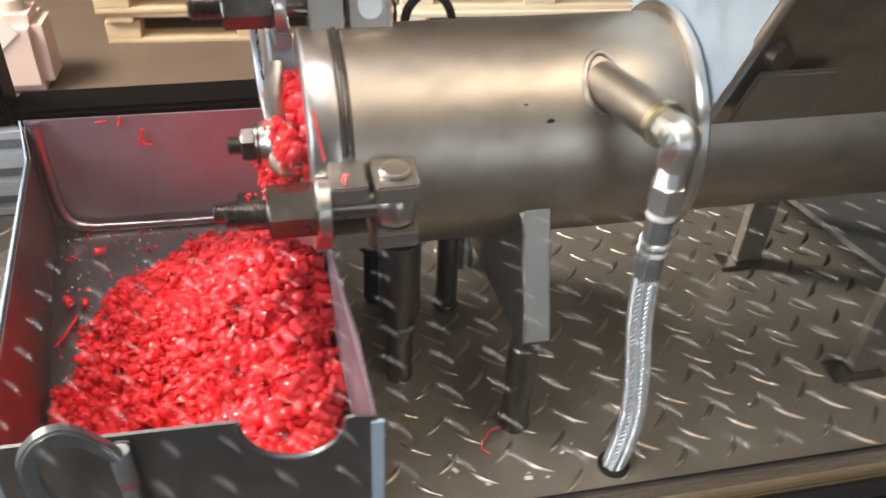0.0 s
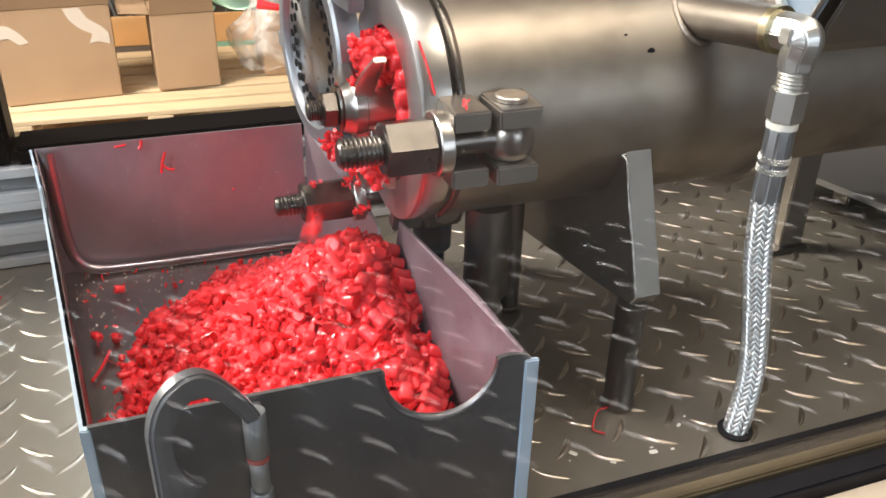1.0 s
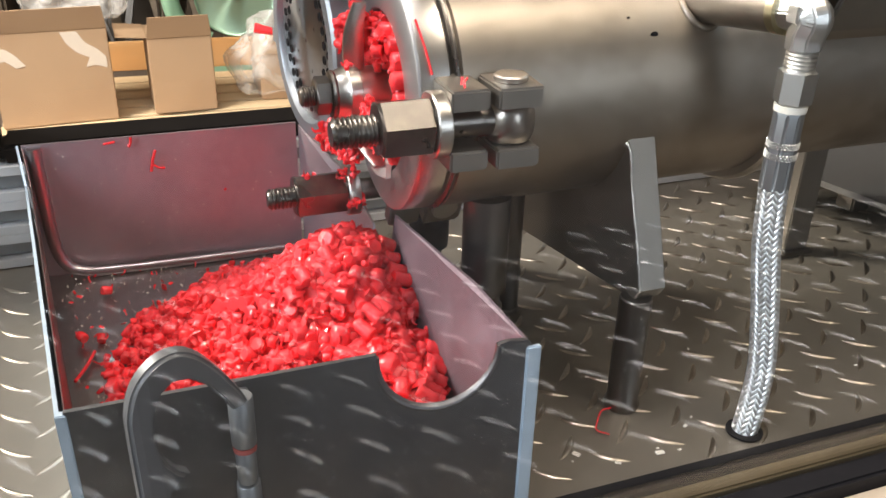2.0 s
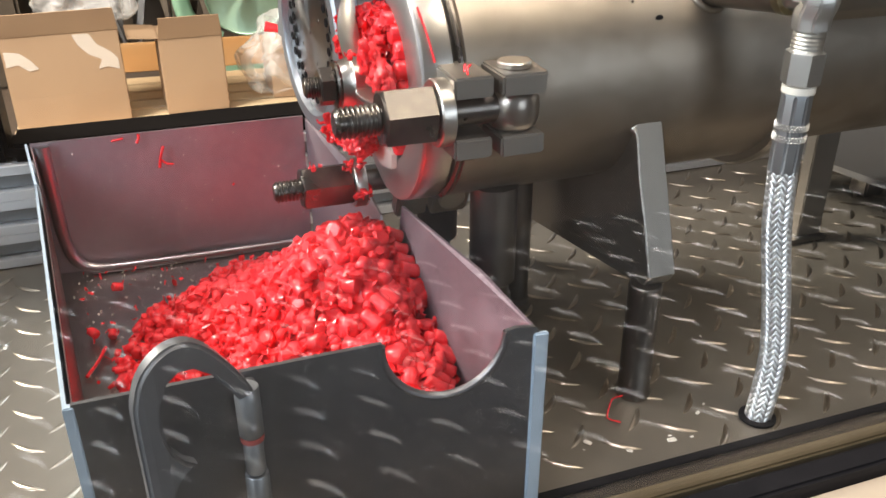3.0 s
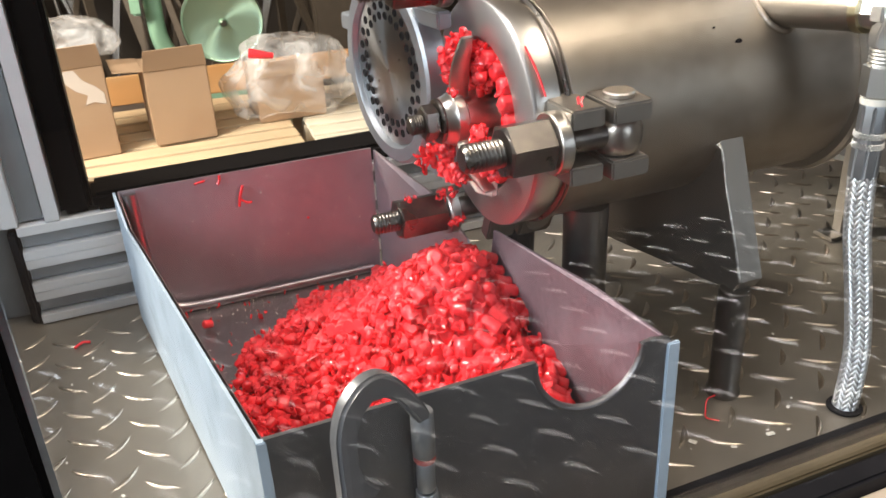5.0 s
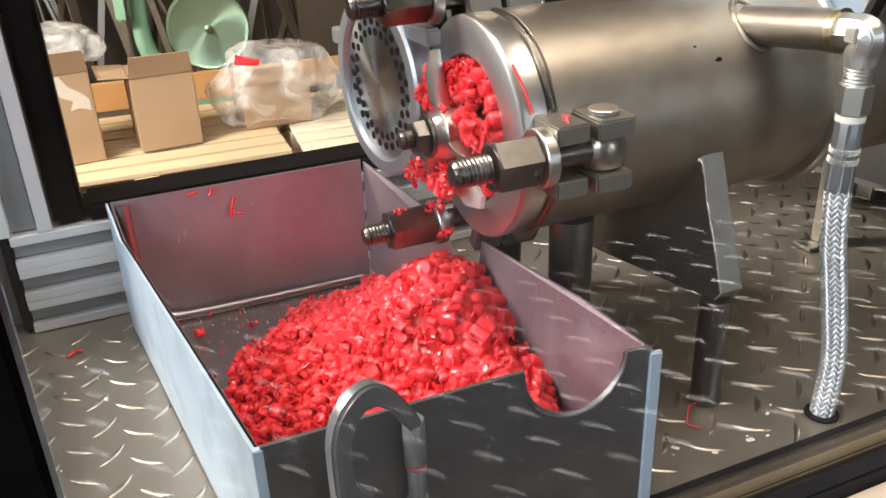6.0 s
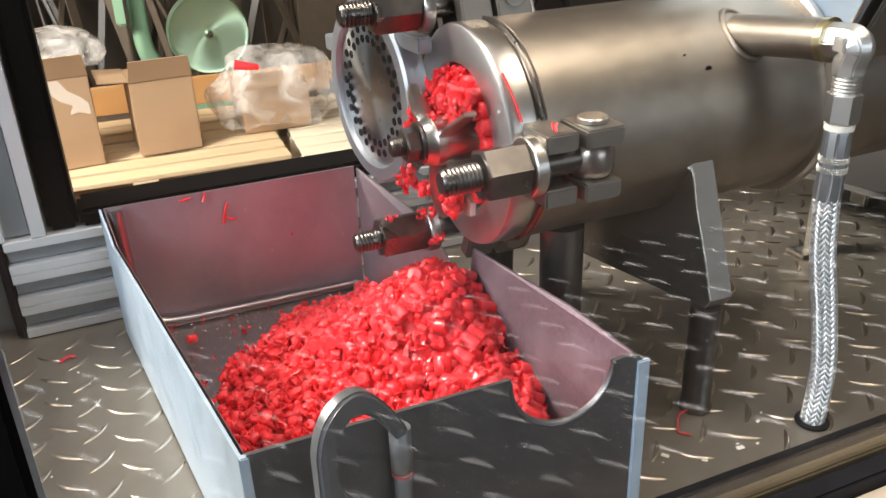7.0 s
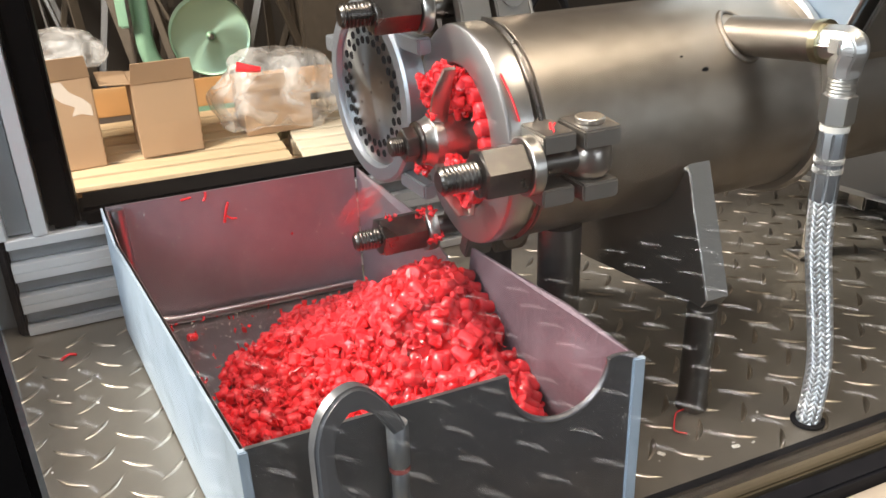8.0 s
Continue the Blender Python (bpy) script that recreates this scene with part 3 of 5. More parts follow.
def clamp_ears(ang):
    """Forked lugs on the end ring and on the barrel, with the pin that holds the bolt's eye."""
    m = Matrix.Translation((0, 0, AXIS)) @ pose(0, 0, 0, ang, 0, 0)   # local -y points outwards
    for lo, hi, nm, reach in ((-0.1385, -0.1165, "front_lug", -0.1005), (-0.1125, -0.0870, "rear_lug", -0.1030)):
        for z0, z1 in ((-0.0185, -0.0070), (0.0150, 0.0265)):
            bm = bmesh.new()
            box(bm, (lo, reach, z0), (hi, -0.058, z1), 0.0012, 2, m)
            part(nm, bm, M_BRACKET, extruder)
    for z0 in (-0.0070, 0.0150):
        bm = bmesh.new()
        s = 1 if z0 > 0 else -1
        seam = [(-0.0868, -0.100, z0 + 0.010 * s), (-0.0866, -0.085, z0 + 0.0108 * s), (-0.0862, -0.071, z0 + 0.0112 * s)]
        sweep(bm, glide(seam, 5), lambda t: 0.0012 + 0.0004 * math.sin(30 * t), 8)
        bmesh.ops.transform(bm, matrix=m, verts=bm.verts)
        smooth(part("lug_weld", bm, M_BARREL, extruder), 80)
    bm = bmesh.new()
    lathe(bm, [(-0.0205, 0), (-0.0205, 0.0080), (0.0262, 0.0075), (0.0266, 0.0086), (0.0270, 0.0094), (0.0292, 0.0094), (0.0300, 0.0086), (0.0300, 0)], 40, "z", (-0.0995, -0.0865, 0))
    bmesh.ops.transform(bm, matrix=m, verts=bm.verts)
    smooth(part("clamp_pin", bm, M_POLISH, extruder, "round headed clamp pin"))
    bm = bmesh.new()
    lathe(bm, [(-0.0066, 0), (-0.0066, 0.0112), (-0.0050, 0.0130), (-0.0010, 0.0144), (0.0040, 0.0149), (0.0090, 0.0144), (0.0130, 0.0130), (0.0146, 0.0112), (0.0146, 0)], 40, "z", (-0.0995, -0.0865, 0))
    bmesh.ops.transform(bm, matrix=m, verts=bm.verts)
    smooth(part("bolt_eye", bm, M_EYE, extruder, "round eye of the swing bolt"))


clamp_ears(0)
clamp_ears(114)
clamp_ears(-112)


# ---- open die plate on its hinge ----
die = empty("die_plate", MACH @ pose(-0.1690, 0.1225, 0.2085, 0, 0, 6), "swung open perforated steel die plate in a cast ring", "die plate")
bm = bmesh.new()
lathe(bm, [(0.004, 0.0585), (-0.001, 0.0590), (-0.0035, 0.0605), (-0.0035, 0.0700), (-0.0015, 0.0722), (0.014, 0.0722), (0.014, 0.0585)], 96)
smooth(part("ring", bm, M_CASTRING, die, "dull cast ring"), 40)
bm = bmesh.new()
lathe(bm, [(0.0005, 0.0), (0.0005, 0.0570), (0.0012, 0.0584), (0.010, 0.0584), (0.010, 0.0)], 72)
plate = smooth(part("plate", bm, M_TURNED, die, "bright turned plate"))
for k in range(2):
    nh = 26
    rr = 0.0492 if k == 0 else 0.0412
    for i in range(nh):
        a = 2 * math.pi * (i + 0.5 * k) / nh
        bm = bmesh.new()
        lathe(bm, [(0.00025, 0), (0.00025, 0.0027), (-0.0001, 0.0030), (0.0006, 0.0033)], 12, "x", (0, rr * math.cos(a), rr * math.sin(a)))
        smooth(part("die_hole", bm, M_BLACK, plate))
for yy, zz in ((0, 0), (0.012, 0.02), (-0.012, -0.02), (0.02, -0.012), (-0.02, 0.012)):
    bm = bmesh.new()
    lathe(bm, [(0.0002, 0), (0.0002, 0.0013), (0.0006, 0.0015)], 12, "x", (0, yy, zz))
    part("centre_mark", bm, M_LEG, plate)
for zz in (0.026, -0.012):
    bm = bmesh.new()
    box(bm, (-0.002, 0.0655, zz - 0.0065), (0.010, 0.083, zz + 0.0065), 0.001)
    part("ear", bm, M_CASTRING, die)
for zz, tilt in ((-0.058, 0), (0.05, 0)):
    bm = bmesh.new()
    box(bm, (0.0, -0.085, zz - 0.006), (0.011, -0.045, zz + 0.006), 0.0015)
    part("hinge_arm", bm, M_CASTRING, die)


# ---- nozzle, elbow and hose ----
noz = empty("coolant_line", MACH, "zinc plated elbow and braided steel hose on the barrel nozzle", "hose")
bm = bmesh.new()
a, b = Vector((0.0415, -0.0440, 0.2590)), Vector((0.0535, -0.1105, 0.2650))
sweep(bm, [a, a.lerp(b, 0.5), b], 0.0132, 40)
smooth(part("nozzle_pipe", bm, M_BARREL, noz, "brushed steel nozzle pipe"))
bm = bmesh.new()
seam = []
for i in range(61):
    t = 2 * math.pi * i / 60
    u = (b - a).normalized()
    s1 = u.cross(Vector((0, 0, 1))).normalized()
    s2 = s1.cross(u)
    p = a + 0.0136 * (math.cos(t) * s1 + math.sin(t) * s2)
    p.y = -math.sqrt(max(1e-6, R * R - (p.z - AXIS) ** 2)) - 0.0002
    seam.append(p)
sweep(bm, seam, lambda t: 0.0017 + 0.0003 * math.sin(150 * t) + 0.0006 * math.sin(9 * t), 8)
smooth(part("weld_bead", bm, M_BARREL, noz, "scaly weld bead"), 80)
bm = bmesh.new()
sweep(bm, [b - (b - a).normalized() * 0.002, b + (b - a).normalized() * 0.0032], 0.0138, 32)
smooth(part("yellow_ring", bm, M_BRASSY, noz, "yellowish plated ring"))
e = b + (b - a).normalized() * 0.0170
bm = bmesh.new()
out = (b - a).normalized()
bend = glide([b + out * 0.002, e - out * 0.004, e + out * 0.0010 + Vector((0, 0, -0.0008)), e + out * 0.0030 + Vector((0, 0, -0.0050)), Vector((e.x, e.y - 0.001, e.z - 0.012)), Vector((e.x, e.y - 0.001, e.z - 0.020))], 6)
sweep(bm, bend, lambda t: 0.0112 - 0.0022 * max(0, t - 0.5), 8)
bmesh.ops.bevel(bm, geom=bm.edges[:], offset=0.0009, segments=2, affect="EDGES")
box(bm, (e.x - 0.0118, e.y - 0.0045, e.z - 0.0050), (e.x - 0.0090, e.y + 0.0045, e.z + 0.0040), 0.0008, 2)
smooth(part("elbow", bm, M_GALV, noz, "forged zinc plated elbow"), 40)
bm = bmesh.new()
lathe(bm, [(e.z - 0.031, 0), (e.z - 0.031, 0.0085)] + [(e.z - 0.031 + 0.0011 * i, 0.0088 - 0.0008 * (i % 2)) for i in range(11)] + [(e.z - 0.019, 0)], 28, "z", (e.x, e.y - 0.001, 0))
smooth(part("male_thread", bm, M_GALV, noz), 25)
bm = bmesh.new()
hexnut(bm, e.z - 0.050, e.z - 0.031, 0.0188, (e.x, e.y - 0.001, 0), "z", 8)
part("union_nut", bm, M_GALV, noz)
bm = bmesh.new()
lathe(bm, [(e.z - 0.0545, 0), (e.z - 0.0545, 0.0092), (e.z - 0.0505, 0.0092), (e.z - 0.0505, 0)], 32, "z", (e.x, e.y - 0.001, 0))
smooth(part("white_washer", bm, M_CREAM, noz, "white plastic washer"))
hx, hy, hz = e.x, e.y - 0.001, e.z - 0.0545
bm = bmesh.new()
lathe(bm, [(hz - 0.048, 0), (hz - 0.048, 0.0086), (hz - 0.046, 0.0092), (hz - 0.002, 0.0090), (hz, 0.0084), (hz, 0)], 8, "z", (hx, hy, 0))
bmesh.ops.bevel(bm, geom=[e for e in bm.edges if abs(e.verts[0].co.z - e.verts[1].co.z) > 0.03], offset=0.0012, segments=2, affect="EDGES")
ferrule = smooth(part("crimp_ferrule", bm, M_HINGE, noz, "dull crimp ferrule with two knurled bands"), 18)
for z in (hz - 0.0195, hz - 0.0262):
    bm = bmesh.new()
    for k in range(30):
        for row in range(3):
            a = 2 * math.pi * (k + 0.5 * (row % 2)) / 30
            bmesh.ops.create_cone(bm, cap_ends=True, segments=4, radius1=0.00085, radius2=0.0003, depth=0.0008, matrix=Matrix.Translation((hx + 0.0091 * math.cos(a), hy + 0.0091 * math.sin(a), z + 0.0014 * (row - 1))) @ Matrix.Rotation(a, 4, "Z") @ Matrix.Rotation(math.pi / 2, 4, "Y"))
    part("knurled_band", bm, M_GALV, ferrule, "bright knurled band")
line = glide([(hx, hy, hz - 0.046), (hx + 0.0015, hy - 0.003, hz - 0.085), (hx + 0.0065, hy - 0.009, 0.080), (hx + 0.0065, hy - 0.016, 0.040), (hx - 0.0025, hy - 0.0225, -0.004)], 10)
bm = bmesh.new()
sweep(bm, line, 0.0073, 20)
smooth(part("hose_core", bm, M_LEG, noz))


def braid(bm, line, r, columns=14, pitch=0.0041):
    """Bundles of wire lying slantwise in columns round the hose, each column mirrored to the next."""
    n = 400
    pts = []
    for i in range(n + 1):
        f = i / n * (len(line) - 1)
        k = min(int(f), len(line) - 2)
        pts.append(line[k].lerp(line[k + 1], f - k))
    run = [0.0]
    for p, q in zip(pts, pts[1:]):
        run.append(run[-1] + (q - p).length)

    def at(s, a, lift):
        k = min(range(0, n), key=lambda i: abs(run[i] - s)) if s < run[-1] else n
        d = (pts[min(k + 1, n)] - pts[max(k - 1, 0)]).normalized()
        s1 = d.cross(Vector((0, 1, 0))).normalized()
        return pts[k] + d * (s - run[k]) + (math.cos(a) * s1 + math.sin(a) * d.cross(s1)) * (r + lift)
    wide = 2 * math.pi / columns
    for c in range(columns):
        sgn = 1 if c % 2 else -1
        for i in range(int(run[-1] / pitch)):
            grid = []
            for u in (-0.56, -0.3, 0.0, 0.3, 0.56):
                row = []
                for v in (-0.5, -0.34, -0.17, 0.0, 0.17, 0.34, 0.5):
                    bulge = 0.0011 * (1 - (abs(u) / 0.56) ** 2.5) * (1 - (abs(v) / 0.5) ** 2.5) + (0.00012 if abs(v) in (0.34, 0.0) else 0.0)
                    s = (i + 0.5 + v * 0.90 + sgn * u * 1.05) * pitch
                    row.append(bm.verts.new(at(s, (c + 0.5 + u) * wide, bulge - 0.0003)))
                grid.append(row)
            for p, q in zip(grid, grid[1:]):
                for k in range(6):
                    bm.faces.new((p[k], p[k + 1], q[k + 1], q[k]))


bm = bmesh.new()
braid(bm, line, 0.0079)
smooth(tagged(part("wire_braid", bm, M_WIRE, noz, "bright woven steel wire braid"), kind="stuff"), 60)
bm = bmesh.new()
lathe(bm, [(0.0006, 0.008), (0.0006, 0.0118), (0.002, 0.0118), (0.0026, 0.0100), (0.0026, 0.008)], 32, "z", (hx - 0.002, hy - 0.022, 0))
smooth(part("floor_grommet", bm, M_BLACK, noz, "black rubber floor grommet"))


# ---- collecting tray ----
tray = empty("collecting_tray", pose(0, 0, 0), "dark folded sheet steel tray with a finger grip handle", "tray")


def sheet(name, pts, thick, mat, parent, label=""):
    """A flat folded sheet through corner points, with thickness."""
    bm = bmesh.new()
    vs = [bm.verts.new(p) for p in pts]
    bm.faces.new(vs)
    bmesh.ops.recalc_face_normals(bm, faces=bm.faces)
    bmesh.ops.solidify(bm, geom=bm.faces[:], thickness=thick)
    return part(name, bm, mat, parent, label)


# front with the round pouring notch
bm = bmesh.new()
out = [(-0.3265, 0.004), (-0.3265, 0.1255), (-0.1900, 0.1325)]
out += [(-0.1593 + 0.0305 * math.cos(radians(a)), 0.1290 + 0.0320 * math.sin(radians(a))) for a in range(180, 361, 10)]
out += [(-0.1240, 0.1300), (-0.1140, 0.1290), (-0.1115, 0.1255), (-0.1115, 0.004)]
prism(bm, out, -0.0412, -0.0388, "y")
bmesh.ops.bevel(bm, geom=[e for e in bm.edges if abs(e.verts[0].co.y - e.verts[1].co.y) < 1e-6 and e.calc_face_angle(0) > 1], offset=0.0006, segments=2, affect="EDGES")
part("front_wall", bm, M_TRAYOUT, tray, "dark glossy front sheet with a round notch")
bm = bmesh.new()
sweep(bm, [(-0.1593 + 0.0312 * math.cos(radians(a)), -0.0395, 0.1290 + 0.0327 * math.sin(radians(a))) for a in range(178, 363, 6)], 0.0022, 10)
smooth(part("notch_bead", bm, M_TRAYOUT, tray, "rolled edge of the notch"))
sheet("left_wall", [(-0.3965, 0.329, 0.004), (-0.3965, 0.329, 0.1205), (-0.3900, 0.300, 0.098), (-0.3800, 0.245, 0.103), (-0.3285, -0.0385, 0.1240), (-0.3285, -0.0385, 0.004)], 0.0018, M_SIDE, tray, "outer side sheet with the sky's blue put into its colour")
sheet("left_shade_lining", [(-0.3935, 0.3275, 0.006), (-0.3935, 0.3275, 0.1185), (-0.3872, 0.300, 0.0965), (-0.3772, 0.245, 0.1015), (-0.3262, -0.0375, 0.1225), (-0.3262, -0.0375, 0.006)], 0.0006, M_TRAYIN, tray, "added inner face, shade and red reflection put into its brown")
sheet("back_wall", [(-0.3945, 0.330, 0.004), (-0.3945, 0.330, 0.1205), (-0.1800, 0.337, 0.1225), (-0.1800, 0.337, 0.004)], 0.0018, M_TRAY, tray, "reddish stained back sheet")
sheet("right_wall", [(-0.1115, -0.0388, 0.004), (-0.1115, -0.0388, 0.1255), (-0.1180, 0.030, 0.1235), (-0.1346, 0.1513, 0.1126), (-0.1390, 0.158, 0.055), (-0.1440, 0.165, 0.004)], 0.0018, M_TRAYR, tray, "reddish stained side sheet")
sheet("rear_side_wall", [(-0.1780, 0.336, 0.004), (-0.1780, 0.336, 0.1200), (-0.1530, 0.235, 0.110), (-0.1450, 0.185, 0.092), (-0.1440, 0.168, 0.050), (-0.1440, 0.168, 0.004)], 0.0018, M_TRAY, tray)
sheet("bottom", [(-0.3280, -0.0385, 0.0045), (-0.1125, -0.0385, 0.0045), (-0.1440, 0.167, 0.0045), (-0.1790, 0.335, 0.0045), (-0.3945, 0.329, 0.0045)], 0.0015, M_TRAYBED, tray, "scuffed shiny bottom sheet")
# folded bead along the back corner and the right front edge
bm = bmesh.new()
sweep(bm, glide([(-0.3855, 0.3245, 0.119), (-0.3845, 0.3230, 0.075), (-0.3830, 0.3215, 0.036), (-0.3770, 0.3205, 0.018), (-0.3640, 0.3205, 0.0100), (-0.335, 0.3215, 0.0080), (-0.26, 0.3245, 0.0080), (-0.188, 0.3290, 0.0080)], 8), lambda t: 0.0056 - 0.0020 * t, 14)
smooth(part("corner_fold", bm, M_FOLD, tray, "worn folded corner"))
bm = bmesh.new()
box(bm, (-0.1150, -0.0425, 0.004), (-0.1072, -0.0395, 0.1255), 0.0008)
part("edge_flange", bm, M_SIDE, tray, "folded edge, daylight put into its pale blue colour")
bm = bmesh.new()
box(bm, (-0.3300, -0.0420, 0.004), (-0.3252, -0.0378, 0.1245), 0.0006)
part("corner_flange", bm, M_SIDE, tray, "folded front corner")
# handle: a swinging finger grip on a welded hinge sleeve
GRIP = Matrix.Translation((-0.2530, -0.0525, 0)) @ pose(0, 0, 0, 0, 0, 180 + 19.5)
bm = bmesh.new()
outer = glide([(-0.003, 0.1255, 0), (0.0000, 0.1335, 0), (0.0075, 0.1465, 0), (0.0155, 0.1570, 0), (0.0240, 0.1625, 0), (0.0340, 0.1612, 0), (0.0430, 0.1530, 0), (0.0476, 0.1410, 0), (0.0485, 0.1280, 0), (0.0485, 0.0900, 0), (0.0485, 0.0300, 0)], 5)
inner = [(0.0270, 0.0300)]
for z in (0.035, 0.068):
    inner += [(0.0265 + 0.0120 * math.sin(math.pi * f) ** 0.6, z + 0.033 * f) for f in (0.0, 0.08, 0.2, 0.35, 0.5, 0.65, 0.8, 0.92)]
inner += [(0.0265, 0.1010), (0.0310, 0.1045), (0.0352, 0.1110), (0.0375, 0.1190), (0.0382, 0.1280), (0.0372, 0.1370), (0.0335, 0.1455), (0.0280, 0.1495), (0.0215, 0.1485), (0.0150, 0.1430), (0.0095, 0.1345), (0.0045, 0.1255)]
prism(bm, [(p.x, p.y) for p in outer] + inner, -0.0042, 0.0042, "y")
bmesh.ops.recalc_face_normals(bm, faces=bm.faces)
bmesh.ops.bevel(bm, geom=[e for e in bm.edges if abs(e.verts[0].co.y - e.verts[1].co.y) < 1e-6], offset=0.0016, segments=3, affect="EDGES")
bmesh.ops.transform(bm, matrix=GRIP, verts=bm.verts)
grip = smooth(part("handle_grip", bm, M_ROD, tray, "dark grey finger grip handle"), 40)
for z0, z1, r, nm in ((0.1015, 0.1275, 0.0056, "hinge_sleeve"), (0.0800, 0.0985, 0.0046, "hinge_pin"), (0.0520, 0.0790, 0.0056, "hinge_sleeve")):
    bm = bmesh.new()
    lathe(bm, [(z0, 0), (z0, r * 0.93), (z0 + 0.0006, r), (z1 - 0.0006, r), (z1, r * 0.93), (z1, 0)], 28, "z", (-0.2530, -0.0502, 0))
    smooth(part(nm, bm, M_HINGE, tray, "grey welded hinge sleeve"))
bm = bmesh.new()
lathe(bm, [(0.0985, 0.004), (0.0985, 0.0054), (0.1012, 0.0054), (0.1012, 0.004)], 20, "z", (-0.2530, -0.0502, 0))
smooth(part("red_mark", bm, M_REDDUST, tray, "red plastic smear"))
bm = bmesh.new()
box(bm, (-0.2570, -0.0445, 0.050), (-0.2490, -0.0413, 0.1265), 0.0008)
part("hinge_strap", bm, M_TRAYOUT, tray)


# ---- red plastic ----
def heap(x, y):
    """Height of the heap over the tray's bottom: a steep mound under the mouth, a ridge along the side sheet, a low apron."""
    d = math.hypot((-0.170 - x) / 0.182 if x < -0.170 else (x + 0.170) / 0.22, (y - 0.140) / 0.176 if y > 0.140 else (0.140 - y) / 0.42)
    d += 0.13 * noise.noise((x * 17, y * 17, 4.1))
    apron = 0.031 * max(0.0, 1 - d) ** 0.75
    mound = 0.043 * math.exp(-((x + 0.192) / 0.060) ** 2 - ((y - 0.150) / (0.066 if y > 0.150 else 0.085)) ** 2)
    ridge = 0.029 * math.exp(-((x + 0.158) / 0.055) ** 2 - ((y - 0.145) / (0.062 if y > 0.145 else 0.120)) ** 2)
    h = apron + min(1.0, apron * 120) * (mound + ridge)
    h *= 1 - 0.45 * max(0.0, 1 - math.hypot((x + 0.124) / 0.022, (y - 0.005) / 0.06))
    h += (0.0065 * noise.noise((x * 30, y * 30, 0.3)) + 0.0035 * noise.noise((x * 75, y * 75, 2.3))) * min(1.0, h * 45)
    return max(0.0, h)


def inside(x, y):
    """Whether a place lies over the tray's bottom."""
    left = -0.3285 - (y + 0.04) * 0.1855 + 0.0095
    right = -0.1125 - max(0, y + 0.04) * 0.118 - 0.006 - max(0, y - 0.16) * 0.12
    return left < x < right and -0.031 < y < 0.322


def chip(bm, p, size, rng, kind):
    """One pellet: a cut stub of strand, a torn flake or a curled shaving."""
    turn = Euler((rng.uniform(0, 6.3), rng.uniform(0, 6.3), rng.uniform(0, 6.3))).to_matrix()
    if kind < 0.45:                      # stub of a round strand
        k, r, h = 7, size * rng.uniform(0.42, 0.6), size * rng.uniform(0.55, 1.25)
        rings = []
        for z, f in ((-h / 2, 0.82), (-h / 2 + r * 0.2, 1.0), (h / 2 - r * 0.2, rng.uniform(0.85, 1.1)), (h / 2, 0.8)):
            sx, sy = rng.uniform(-0.12, 0.12) * r, rng.uniform(-0.12, 0.12) * r
            rings.append([bm.verts.new(p + turn @ Vector((sx + r * f * math.cos(2 * math.pi * i / k) * rng.uniform(0.9, 1.1), sy + r * f * math.sin(2 * math.pi * i / k), z + rng.uniform(-0.08, 0.08) * r))) for i in range(k)])
        for a, b in zip(rings, rings[1:]):
            for i in range(k):
                f = bm.faces.new((a[i], a[(i + 1) % k], b[(i + 1) % k], b[i]))
                f.smooth = True
        bm.faces.new(rings[0])
        bm.faces.new(list(reversed(rings[-1])))
    else:                                # torn, folded flake
        n = 4
        bend, L, W = rng.uniform(-2.2, 2.2), size * rng.uniform(0.8, 1.7), size * rng.uniform(0.4, 1.0)
        T = size * rng.uniform(0.07, 0.17)
        rows = []
        for i in range(n + 1):
            t = i / n - 0.5
            a = bend * t
            c = Vector((L * (math.sin(a) / bend if abs(bend) > 0.05 else t), 0, L * ((1 - math.cos(a)) / bend if abs(bend) > 0.05 else 0)))
            nn = Vector((-math.sin(a), 0, math.cos(a)))
            w1, w2 = W * rng.uniform(0.3, 0.6), W * rng.uniform(0.3, 0.6)
            rows.append([bm.verts.new(p + turn @ q) for q in (c + Vector((0, -w1, 0)) + nn * T * 0.4, c + nn * T, c + Vector((0, w2, 0)) + nn * T * 0.4, c - nn * T * 0.6)])
        for a, b in zip(rows, rows[1:]):
            for i in range(4):
                bm.faces.new((a[i], a[(i + 1) % 4], b[(i + 1) % 4], b[i]))
        bm.faces.new(rows[0])
        bm.faces.new(list(reversed(rows[-1])))


def stub(bm, p, d, r, h, rng):
    """A short cut length of round strand lying along d, with a burred rim."""
    side = d.orthogonal().normalized()
    up = d.cross(side)
    rings = []
    for z, f in ((-h / 2, 0.90), (-h / 2 + 0.0006, 1.04), (-h * 0.2, 0.94), (h * 0.2, 0.96), (h / 2 - 0.0006, 1.06), (h / 2, 0.90)):
        rings.append([bm.verts.new(p + d * z + r * f * rng.uniform(0.95, 1.05) * (math.cos(math.pi * i / 5) * side + math.sin(math.pi * i / 5) * up)) for i in range(10)])
    for a, b in zip(rings, rings[1:]):
        for i in range(10):
            bm.faces.new((a[i], a[(i + 1) % 10], b[(i + 1) % 10], b[i])).smooth = True
    bm.faces.new(rings[0])
    bm.faces.new(list(reversed(rings[-1])))


